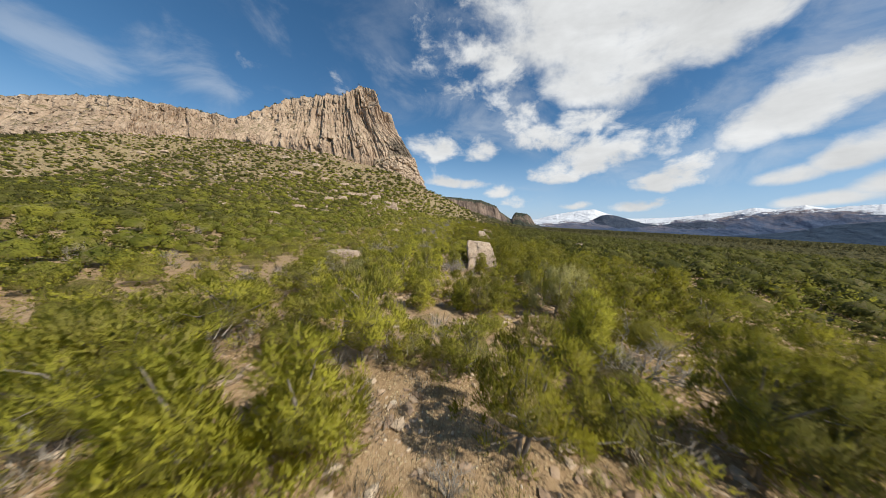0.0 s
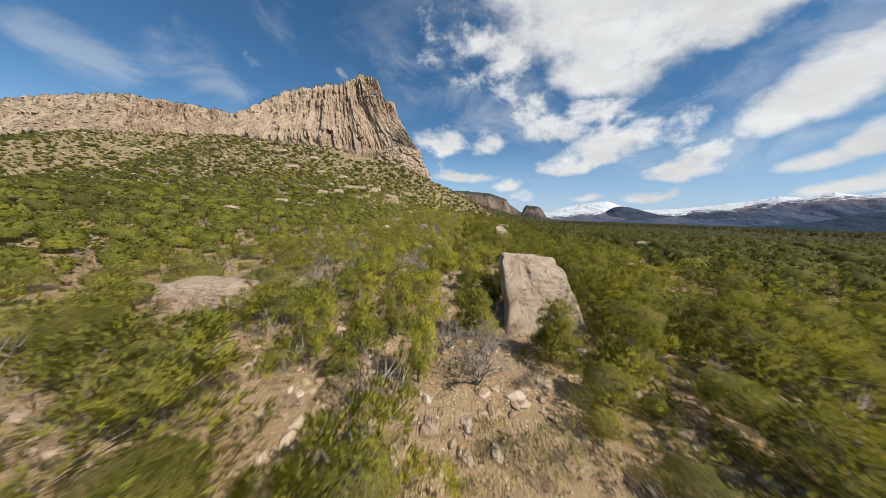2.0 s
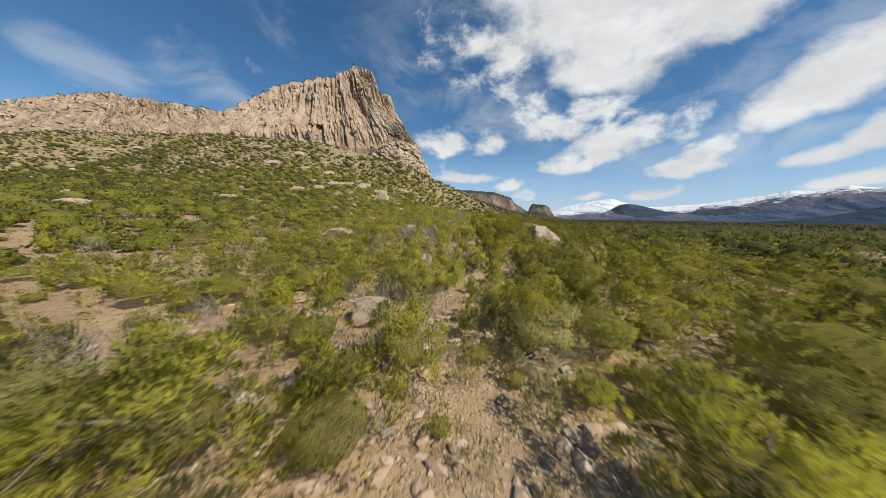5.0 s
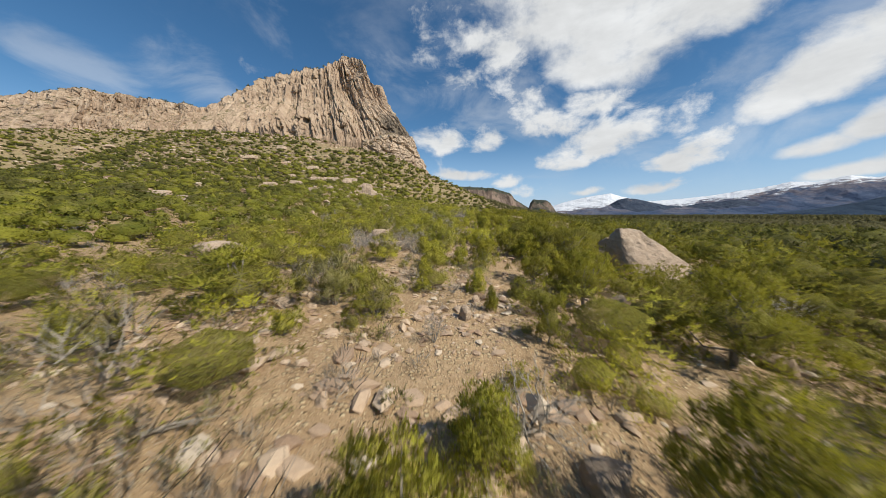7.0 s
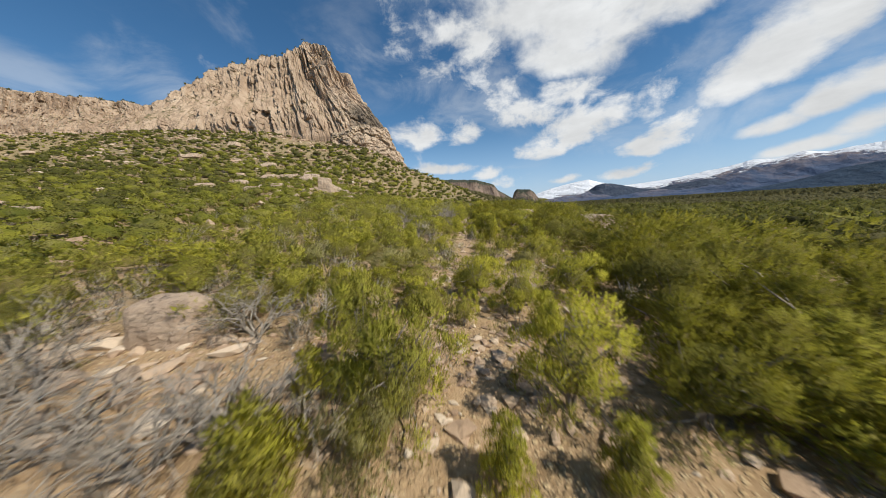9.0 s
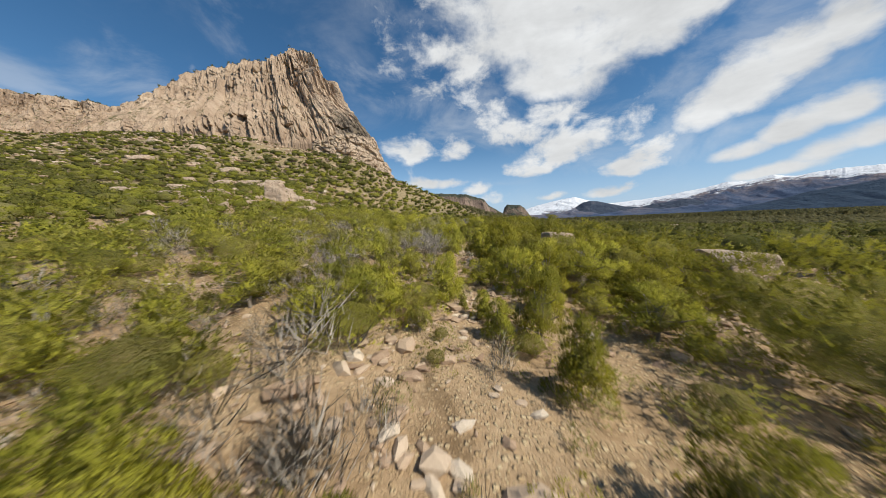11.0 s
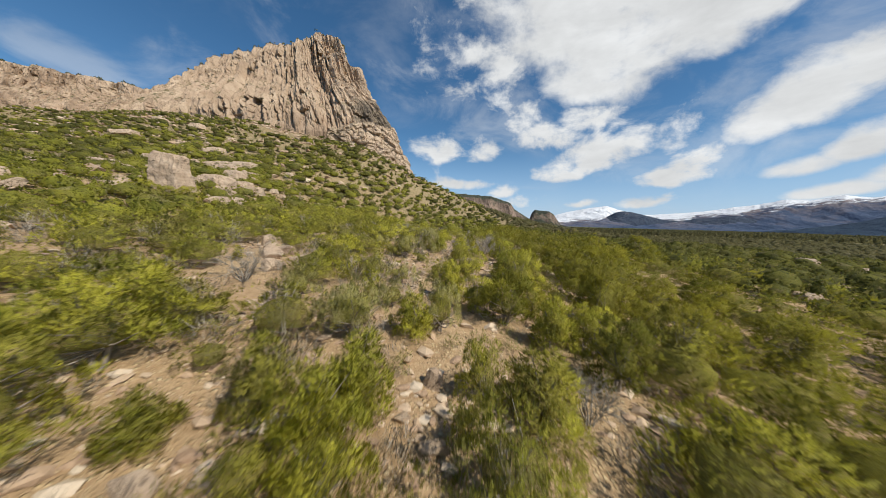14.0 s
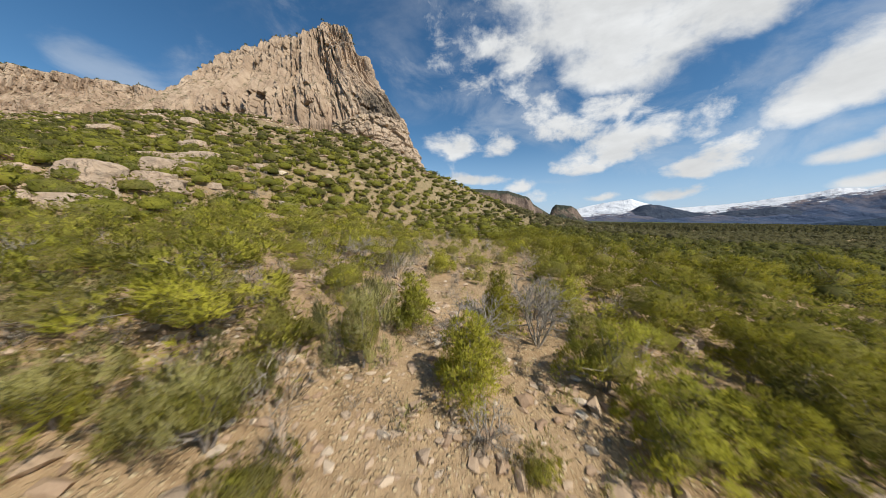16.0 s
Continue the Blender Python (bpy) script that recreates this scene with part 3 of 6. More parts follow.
def mesa():
    root = new("mesa")
    root.location = (-300, 560, 90)
    tagged(root, "tall fluted tan sandstone mesa with scrub along its top", "cliff")
    length = np.hypot(*np.diff(CLIFF_FOOT[:, :2], axis=0).T).sum()
    s = np.r_[np.arange(0, 250, 4.0), np.arange(250, 930, 1.05), np.arange(930, length, 5)]
    grid, out = rock_wall(CLIFF_FOOT, RIM, s, 120, 1.0, 20)
    top = grid[:, -1].copy()
    cap = [top - np.r_[0, 0, 0.6]]
    for far, rise in ((5, 1.4), (22, 2.5), (80, -4.0), (280, -60.0)):
        row = top.copy()
        row[:, :2] += np.array([-0.30, 0.95]) * far
        row[:, 2] += rise + wave(s, s * 0 + far, 16, 40 + far) * 0.9
        cap.append(row)
    cap = np.stack(cap, 1)
    spur_foot = np.array([(-48, 540, 50), (-40, 500, 54), (-36, 468, 57), (-60, 449, 70), (-92, 436, 80), (-116, 437, 88)], float)
    spur_rim = np.array([(-80, 560, 118), (-64, 510, 116), (-57, 482, 114), (-74, 462, 112), (-98, 450, 106), (-118, 447, 100)], float)
    s2 = np.arange(0, np.hypot(*np.diff(spur_foot[:, :2], axis=0).T).sum(), 0.9)
    spur, _ = rock_wall(spur_foot, spur_rim, s2, 60, 0.8, 60, False)
    crown_row = spur[:, -1:].copy()
    crown_row[:, 0] += np.array([-22, 22, 7])
    spur = np.concatenate([spur, crown_row], 1)
    base = np.array(root.location)
    for name, g, label in (("cliff_face", grid, "fluted tan rock wall with dark cracks"), ("lower_buttress", spur, "paler blocky buttress below the prow"),
                           ("summit_cap", cap, "scrub-covered flat top")):
        me = mesh_from(name, (g - base).reshape(-1, 3), sheet(g.shape[0], g.shape[1]))
        me.polygons.foreach_set("use_smooth", np.zeros(len(me.polygons), bool))
        thing(name, me, BUTTRESS if name == "lower_buttress" else CLIFF, label, parent=root)
    return top


RIM_LINE = mesa()


# ---------------------------------------------------------------- far ridge and snowy mountains
def range_of(name, path, depth, material, label, seed, grain, shape, columns=300, snow=None, relief=0.09):
    """A mountain front. path: bearing east of north, distance, crest height. shape: height by way up the front, as pairs.
    snow: bearing and height of the snow line."""
    rows, prof = np.array(path, float), np.array(shape, float)
    b = np.linspace(rows[0, 0], rows[-1, 0], columns)
    dist, crest = np.interp(b, rows[:, 0], rows[:, 1]), np.interp(b, rows[:, 0], rows[:, 2])
    v = np.linspace(0, 1, 64)
    bearing, up = np.meshgrid(b, v, indexing="ij")
    arc = bearing * dist.mean() * 0.01745
    crest = crest * (1 + 0.012 * wave(arc[:, 0], arc[:, 0] * 0, grain * 0.7, seed) + 0.008 * wave(arc[:, 0], arc[:, 0] * 0, grain * 0.2, seed + 4))
    lean = arc + 0.5 * depth * up                        # spurs run down across the front, not straight at the viewer
    rocky, share = 0, 1.0
    for n in range(6):                                   # spurs, gullies and gullies within gullies
        rocky = rocky + (0.42 - np.abs(wave(lean, up * depth * 0.30, grain * 2.4 / 2 ** n, seed + 10 + n))) * share
        share *= 0.56
    z = crest[:, None] * np.interp(up, prof[:, 0], prof[:, 1]) - 14 * (1 - up)
    z = z + rocky * crest.mean() * relief * np.minimum(1.0, np.minimum(up, 1 - up) * 4)
    r = dist[:, None] - depth * (1 - up)
    a = np.radians(bearing)
    grid = np.stack([np.sin(a) * r, np.cos(a) * r, z], -1)
    tail = grid[:, -1:, :].copy()
    tail[..., :2] *= 1 + 0.06
    tail[..., 2] -= 30
    grid = np.concatenate([grid, tail], 1)
    me = smooth(mesh_from(name, grid.reshape(-1, 3), sheet(grid.shape[0], grid.shape[1], True)))
    if snow:
        line = np.array(snow, float)
        over = grid[..., 2] - np.interp(b, line[:, 0], line[:, 1])[:, None]
        me.attributes.new("over_snow_line", "FLOAT", "POINT").data.foreach_set("value", over.ravel().astype(np.float32))
    return thing(name, me, material, label, "mountain")


range_of("far_ridge", [(-12, 900, 84), (-2, 900, 84), (2, 900, 86), (8, 900, 79), (11.3, 900, 62), (12.0, 900, 46), (13.2, 900, 34), (14.6, 900, 20), (14.9, 900, 36),
                       (15.4, 900, 44), (17.6, 900, 41), (18.3, 900, 34), (19.4, 900, 8), (21, 900, 1)], 120, RIDGE,
         "dark wooded ridge with a low rock butte at its end", 71, 26, [(0, 0), (0.45, 0.30), (0.62, 0.48), (0.80, 0.92), (1, 1)], 420)
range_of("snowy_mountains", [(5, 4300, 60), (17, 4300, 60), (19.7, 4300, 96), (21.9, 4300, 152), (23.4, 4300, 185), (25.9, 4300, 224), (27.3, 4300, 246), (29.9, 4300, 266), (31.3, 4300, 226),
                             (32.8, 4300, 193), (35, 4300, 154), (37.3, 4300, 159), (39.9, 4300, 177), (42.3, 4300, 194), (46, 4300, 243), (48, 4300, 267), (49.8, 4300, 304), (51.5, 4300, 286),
                             (53.9, 4300, 325), (55.5, 4300, 297), (58.4, 4300, 326), (64, 4300, 318), (72, 4300, 300), (85, 4300, 280), (100, 4300, 200)], 1300, HAZY_MOUNTAIN,
         "long mountain range hazed blue, with snow along its crest", 91, 230, [(0, 0), (0.40, 0.24), (0.65, 0.50), (0.80, 0.74), (1, 1)], 900,
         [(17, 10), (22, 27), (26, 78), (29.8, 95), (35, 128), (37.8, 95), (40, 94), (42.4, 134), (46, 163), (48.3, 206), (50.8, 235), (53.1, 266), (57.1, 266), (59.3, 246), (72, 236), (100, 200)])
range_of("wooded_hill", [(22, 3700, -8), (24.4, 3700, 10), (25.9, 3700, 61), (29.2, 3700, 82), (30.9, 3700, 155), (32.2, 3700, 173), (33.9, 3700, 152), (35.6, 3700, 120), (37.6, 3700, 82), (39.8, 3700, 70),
                         (41.2, 3700, 97), (43.5, 3700, 109), (45.3, 3700, 129), (46.8, 3700, 101), (48.2, 3700, 64), (49.3, 3700, 43), (51.5, 3700, 0)], 420, HAZY_HILL,
         "low wooded hill hazed blue-grey, with bare rock at the foot of the range", 103, 110, [(0, 0), (0.4, 0.34), (0.7, 0.62), (1, 1)], 420, relief=0.14)
range_of("wooded_foothill", [(46, 3000, -16), (49.4, 3000, 8), (52.6, 3000, 41), (54.3, 3000, 66), (55.7, 3000, 95), (57.1, 3000, 110), (63, 3000, 160), (72, 3000, 215), (85, 3000, 200), (97, 3000, 40)], 500, HAZY_FOOTHILL,
         "wooded foothill hazed dark blue below the snowy range", 97, 160, [(0, 0), (0.5, 0.45), (1, 1)], 300)

# ---------------------------------------------------------------- rocks


def boulder_mesh(name, seed, detail=4, cuts=9, rough=0.06, shape=(1, 1, 1)):
    """A rounded block about 1 across: a ball cut by planes, worn and roughened."""
    r = random.Random(seed)
    bm = bmesh.new()
    bmesh.ops.create_icosphere(bm, subdivisions=detail, radius=1.0)
    planes = []
    tight = 0.52 if cuts < 12 else 0.38
    for _ in range(cuts):
        n = Vector((r.gauss(0, 1), r.gauss(0, 1), r.gauss(0, 0.8))).normalized()
        planes.append((n, r.uniform(tight, tight + 0.28)))
    off = Vector((r.uniform(0, 50), r.uniform(0, 50), r.uniform(0, 50)))
    for v in bm.verts:
        p = v.co.copy()
        for n, d in planes:
            over = p.dot(n) - d
            if over > 0:
                p -= n * over * 0.94
        p += p.normalized() * (noise.fractal(p * 1.6 + off, 1.0, 2.2, 4) * rough + noise.noise(p * 6 + off) * rough * 0.25)
        v.co = Vector((p.x * shape[0], p.y * shape[1], p.z * shape[2]))
    me = bpy.data.meshes.new(name)
    bm.to_mesh(me)
    bm.free()
    return me


def set_boulder(name, seed, x, y, size, turn=(0, 0, 0), sink=0.25, label="", detail=4, cuts=9, rough=0.06, top=None):
    """Half sizes in metres; top, if given, is the height of its highest point."""
    me = boulder_mesh(name, seed, detail, cuts, rough, size)
    me.transform(Euler([radians(a) for a in turn]).to_matrix().to_4x4())
    zs = [v.co.z for v in me.vertices]
    base = float(ground(x, y)) - sink - min(zs) if top is None else top - max(zs)
    me.transform(Matrix.Translation((0, 0, -min(zs))))
    ob = thing(name, me, ROCK, label, "rock")
    ob.location = (x, y, base + min(zs))
    return ob


BOULDERS = [
    # seed, x, y, half sizes, turn, height of the top
    (13, 18.7, 117.5, (1.5, 1.5, 1.3), (0, 0, 20), 1.0, "pale sandstone boulder half hidden by junipers"),
    (15, -19.2, 107.6, (2.6, 1.8, 1.1), (0, -5, 8), 1.6, "low pale sandstone slab in green scrub"),
    (17, 28.0, 154.2, (1.6, 1.5, 1.4), (0, 8, 0), 1.1, "pale boulder standing out of the woodland"),
    (18, 25.4, 150.4, (2.7, 1.9, 1.5), (12, 3, -20), 2.0, "sloping pale sandstone slab among dark junipers"),
    (21, -72.0, 110.0, (3.6, 2.0, 1.1), (0, 0, 0), 6.2, "flat pale rock slab on the lower slope"),
    (22, -57.0, 56.0, (2.4, 1.6, 1.0), (0, 0, 0), 1.4, "flat pale rock slab in the scrub"),
    (23, 52.5, 96.8, (2.7, 2.0, 1.5), (0, 0, 0), 0.3, "pale boulder in the valley woodland"),
    (24, -3.8, 75.6, (1.4, 1.0, 0.9), (0, 0, 0), -0.4, "rounded pale boulder behind junipers"),
]
# Footprints of the blocks that are shaped one by one below: x, y, radius.
BLOCKS = [(6.2, 43.6, 2.1), (-16.4, 43.6, 2.9), (17.0, 110.8, 3.0), (-8.7, 119.0, 1.3), (18.9, 164.3, 1.5), (-39.0, 210.8, 2.2)]


def block_boulder(x, y, foot, head, shift, height, seed, label, power=9, scars=0.5, cuts=18):
    """A squarish boulder: half widths at foot and head, how far its head is shifted, and its height over the soil."""
    bm = bmesh.new()
    bmesh.ops.create_cube(bm, size=2.0)
    bmesh.ops.subdivide_edges(bm, edges=bm.edges[:], cuts=cuts, use_grid_fill=True)
    off = Vector((seed * 3.1, seed * 1.7, seed * 0.9))
    for v in bm.verts:
        c = v.co
        c = c / max(1.0, (abs(c.x) ** power + abs(c.y) ** power + abs(c.z) ** power) ** (1 / power))
        up = (c.z + 1) / 2
        p = Vector((c.x * (foot[0] + (head[0] - foot[0]) * up) + shift[0] * up, c.y * (foot[1] + (head[1] - foot[1]) * up) + shift[1] * up,
                    -0.6 + (height + 0.6) * up))
        p.z -= (0.12 * c.x + 0.06 * noise.noise(Vector((c.x * 1.3, c.y * 1.3, 0)) + off)) * up * height * 0.3
        p += Vector((c.x, c.y, c.z * 0.5)) * (noise.fractal(p * (2.6 / height) * 0.9 + off, 1.0, 2.1, 5) * 0.035 * (height + foot[0]))
        scar = noise.noise(Vector((p.x * 1.1, p.z * 0.6, p.y * 0.5)) + off)
        if scar > 0.3:
            p -= Vector((c.x, c.y, 0)) * (scar - 0.3) * scars
        v.co = p
    me = bpy.data.meshes.new("boulder")
    bm.to_mesh(me)
    bm.free()
    ob = thing("boulder", me, ROCK, label, "rock")
    ob.location = (x, y, float(ground(x, y)))
    return ob


block_boulder(7.0, 42.0, (2.55, 1.55), (2.0, 0.75), (-0.6, 3.0), 4.5, 1, "tall tilted slab of pinkish sandstone standing among junipers", 14, 0.9)
block_boulder(-39.0, 210.8, (2.7, 2.1), (1.9, 1.4), (-0.4, 0.5), 17.8 - float(ground(-39.0, 210.8)), 2, "tower-like pale sandstone boulder on the hillside", 12, 0.3)
block_boulder(18.2, 110.0, (3.5, 3.2), (1.2, 0.7), (-1.5, 1.9), 4.0, 3, "large cracked sloping sandstone boulder above the trees", 7, 0.9)
block_boulder(-16.6, 43.4, (3.0, 1.9), (2.6, 1.5), (0.3, 0.3), 1.6, 4, "low flat-topped pale sandstone slab among shrubs", 6)
block_boulder(18.9, 164.3, (1.35, 1.5), (1.75, 1.35), (0.1, 0.1), 3.0 - float(ground(18.9, 164.3)), 5, "blocky pale boulder with a flat top on the slope", 9)
block_boulder(12.0, 147.6, (0.9, 1.2), (0.5, 0.7), (-0.1, 0.3), 1.5, 9, "tilted pale boulder beside dense junipers", 6, 0.4)
block_boulder(-8.7, 119.0, (1.15, 0.9), (1.0, 0.75), (0.05, 0.1), 1.85 - float(ground(-8.7, 119.0)), 16, "smooth rounded pale boulder beside the track", 4.0, 0.1, 9)
block_boulder(19.3, 196.4, (0.55, 1.5), (0.40, 1.2), (0.1, 0.2), 0.55, 7, "long pale sandstone slab lying among junipers", 7)
block_boulder(-2.1, 84.6, (0.75, 0.55), (0.35, 0.3), (0.35, 0.5), 1.9, 6, "upright pale slab leaning beside the track", 5)
for seed, bx, by, size, turn, top, label in BOULDERS:
    set_boulder("boulder", seed, bx, by, size, turn, top=top, label=label)

STONES = [boulder_mesh("rock", 500 + i, 3, 13, 0.02, (1.0, 0.75 + 0.1 * (i % 3), 0.50 + 0.12 * (i % 4))) for i in range(9)]
for me in STONES:
    me.materials.append(ROCK)
# Loose rocks beside the track: x, y, half width.
ROCKS_A = [
    (-9.4, 11.1, 0.57), (-8.2, 14.8, 0.40), (-10.9, 16.3, 0.55), (-8.1, 22.8, 0.21), (18.3, 26.9, 0.90), (-2.7, 36.5, 0.21), (14.1, 41.5, 1.19), (12.6, 42.7, 0.53),
    (-5.6, 46.6, 0.36), (-3.5, 48.5, 0.16), (6.4, 51.2, 0.53), (1.8, 57.4, 0.25), (-10.7, 58.8, 0.61), (5.5, 59.1, 0.36), (6.4, 60.2, 0.49), (3.0, 83.7, 0.16),
    (2.2, 83.8, 0.24), (9.7, 84.2, 0.54), (3.2, 84.9, 0.19), (9.8, 85.2, 0.39), (4.2, 86.8, 0.39), (3.2, 91.3, 0.67), (6.9, 92.5, 0.40), (-9.3, 93.6, 0.75),
    (9.1, 93.6, 0.63), (12.1, 95.8, 0.70), (-3.2, 96.0, 0.39), (0.8, 97.2, 0.23), (2.8, 97.2, 0.21), (-2.8, 98.6, 0.22), (-1.4, 98.6, 0.32), (0.9, 98.9, 0.53),
]
ROCKS_B = [
    (-7.8, 99.1, 0.32), (-8.4, 99.1, 0.56), (-8.2, 99.6, 0.53), (8.7, 99.8, 0.58), (-0.2, 99.9, 0.38), (0.5, 99.9, 0.38), (6.8, 100.5, 0.46), (6.2, 101.0, 0.39),
    (1.6, 101.2, 0.36), (9.7, 101.5, 0.91), (-3.2, 102.6, 0.57), (-3.3, 103.6, 0.55), (0.2, 103.8, 0.23), (-2.0, 104.0, 0.20), (-1.9, 104.4, 0.17), (-0.3, 105.2, 0.24),
    (-8.6, 105.8, 0.43), (-1.0, 105.8, 0.36), (-6.8, 106.0, 0.44), (-3.9, 116.6, 0.35), (-4.8, 116.7, 0.40), (-7.6, 119.6, 0.29), (0.5, 119.9, 0.34), (-0.4, 123.9, 0.21),
    (-5.7, 124.8, 0.22), (3.8, 144.0, 0.25), (2.1, 145.7, 0.26), (17.8, 148.2, 0.75), (2.2, 148.3, 0.27), (1.2, 148.3, 0.41), (1.4, 149.0, 0.49), (10.3, 151.8, 0.42),
]
ROCKS_C = [
    (11.7, 152.1, 0.76), (9.2, 152.1, 0.43), (8.9, 152.5, 0.46), (7.9, 152.6, 0.33), (10.8, 152.9, 0.29), (2.6, 153.0, 0.30), (4.3, 154.8, 0.18), (6.2, 156.0, 0.48),
    (7.0, 156.1, 0.38), (6.5, 156.9, 0.45), (7.0, 158.3, 0.31), (5.9, 159.4, 0.50), (6.2, 160.0, 0.53), (1.0, 162.6, 0.31), (11.3, 163.6, 0.44), (-2.7, 169.0, 0.55),
    (1.9, 170.9, 0.53), (1.7, 172.6, 0.26), (7.5, 172.6, 0.43), (6.5, 173.4, 0.32), (3.3, 174.1, 0.26), (7.3, 175.1, 0.49), (-1.5, 179.9, 0.62), (3.2, 183.0, 0.66),
    (-4.2, 183.7, 0.91), (-3.2, 185.8, 1.09), (-6.1, 186.5, 1.19), (15.9, 186.8, 0.38), (-7.0, 188.2, 1.07), (-5.8, 188.2, 1.06), (-7.9, 189.2, 0.90), (5.5, 189.2, 0.58),
]
ROCKS_D = [
    (0.2, 189.9, 0.48), (2.9, 190.2, 0.33), (4.5, 190.3, 0.43), (3.5, 194.0, 0.43), (16.7, 195.1, 0.37), (19.9, 195.5, 0.75), (8.1, 196.0, 0.27), (-2.2, 196.1, 0.32),
    (10.1, 196.3, 0.18), (9.6, 196.3, 0.18), (20.2, 196.4, 0.72), (5.7, 196.8, 0.20), (23.2, 202.7, 0.56), (21.3, 204.4, 0.93),
]
LEDGE = [(-8.0, 116.9, 0.50), (-9.3, 116.8, 0.55), (-7.2, 116.2, 0.45), (-10.2, 117.3, 0.50), (-8.6, 115.6, 0.40), (-6.3, 117.2, 0.35), (-6.9, 118.4, 0.40), (-7.6, 115.0, 0.36)]
LOOSE = LEDGE + ROCKS_A + ROCKS_B + ROCKS_C + ROCKS_D

pick = random.Random(44)
for n, (x, y, half) in enumerate(LOOSE):
    size = half * 1.15
    ob = thing("rock", STONES[n % 9], None, "angular pinkish-tan rock lying on the stony soil" if half > 0.35 else "small pale stone lying on the soil", "rock", group="loose rocks beside the track")
    ob.location = (x, y, float(ground(x, y)) + size * 0.22)
    ob.rotation_euler, ob.scale = (pick.uniform(-0.2, 0.2), pick.uniform(-0.2, 0.2), pick.uniform(0, 6.28)), (size, size, size)

# Rock fall round the tower boulder on the hillside.
for n in range(46):
    x, y = -36 + pick.gauss(-9, 10), 216 + pick.gauss(8, 15)
    size = 0.5 + 1.7 * pick.random() ** 2
    ob = thing("rock", STONES[n % 9], None, "broken pale sandstone block in the hillside rock fall", "rock", group="hillside rock fall")
    ob.location = (x, y, float(ground(x, y)) + size * 0.25)
    ob.rotation_euler, ob.scale = (pick.uniform(-0.4, 0.4), pick.uniform(-0.4, 0.4), pick.uniform(0, 6.28)), (size, size, size)

# Sandstone outcrops on the hillside and in the valley: x, y, half width.
OUTCROPS = [
    (-80, 164, 3.1), (-91, 167, 4.2), (-4, 186, 0.8), (-44, 203, 1.0), (-45, 205, 1.5), (22, 205, 0.9), (76, 207, 1.8), (83, 208, 1.2),
    (-116, 211, 3.3), (-35, 213, 3.6), (-43, 218, 3.4), (-38, 218, 2.8), (-61, 220, 3.0), (-38, 221, 2.1), (-43, 223, 4.5), (-47, 224, 2.0),
    (-49, 228, 0.9), (-40, 230, 3.3), (-101, 232, 4.5), (120, 237, 3.0), (-50, 237, 3.6), (-42, 240, 2.0), (-49, 241, 2.7), (-92, 242, 4.6),
]
OUTCROPS += [
    (110, 248, 1.7), (122, 250, 3.4), (-67, 256, 5.2), (-47, 257, 1.2), (-67, 264, 6.1), (68, 265, 2.6), (-53, 267, 2.0), (-82, 271, 3.7),
    (-96, 272, 5.6), (-113, 273, 3.3), (-89, 274, 3.9), (-78, 284, 2.9), (-70, 300, 3.3), (-114, 305, 5.8), (-184, 306, 3.5), (-175, 316, 7.0),
    (-142, 316, 3.3), (-138, 344, 3.4), (-172, 357, 5.8), (-226, 382, 6.5), (-463, 410, 6.3), (-447, 429, 7.0),
]

OUTCROPS = [(x, y, half * 0.80) for x, y, half in OUTCROPS if math.hypot(x + 39, y - 211) > 9]
OUTCROPS += [(-33.0, 215.0, 2.9), (-27.3, 220.4, 1.5), (-43.4, 230.2, 2.6), (-53.5, 246.2, 2.8), (-62.4, 249.8, 2.6), (-21.2, 201.3, 1.5), (-71.5, 159.4, 3.0), (-62.7, 205.0, 3.0), (-63.6, 222.8, 2.4), (50.2, 197.1, 1.6)]
for n, (x, y, half) in enumerate(OUTCROPS):
    tall = half * pick.uniform(0.45, 0.85)
    block_boulder(x, y, (half, half * 0.8), (half * pick.uniform(0.6, 0.85), half * 0.55), (pick.uniform(-0.2, 0.3) * half, half * 0.25), tall, 20 + n,
                  "weathered pale sandstone outcrop among hillside scrub", pick.choice((7, 10, 14)), 0.9, 11)
for n in range(130):
    x, y, half = OUTCROPS[n % len(OUTCROPS)]
    x, y, size = x + pick.gauss(0, 2.0 * half), y + pick.gauss(0, 2.2 * half), half * pick.uniform(0.2, 0.6)
    ob = thing("rock", STONES[n % 9], None, "broken pale sandstone block beside a hillside outcrop", "rock", group="rocks round the outcrops")
    ob.location = (x, y, float(ground(x, y)) + size * 0.3)
    ob.rotation_euler, ob.scale = (pick.uniform(-0.4, 0.4), pick.uniform(-0.4, 0.4), pick.uniform(0, 6.28)), (size, size, size)


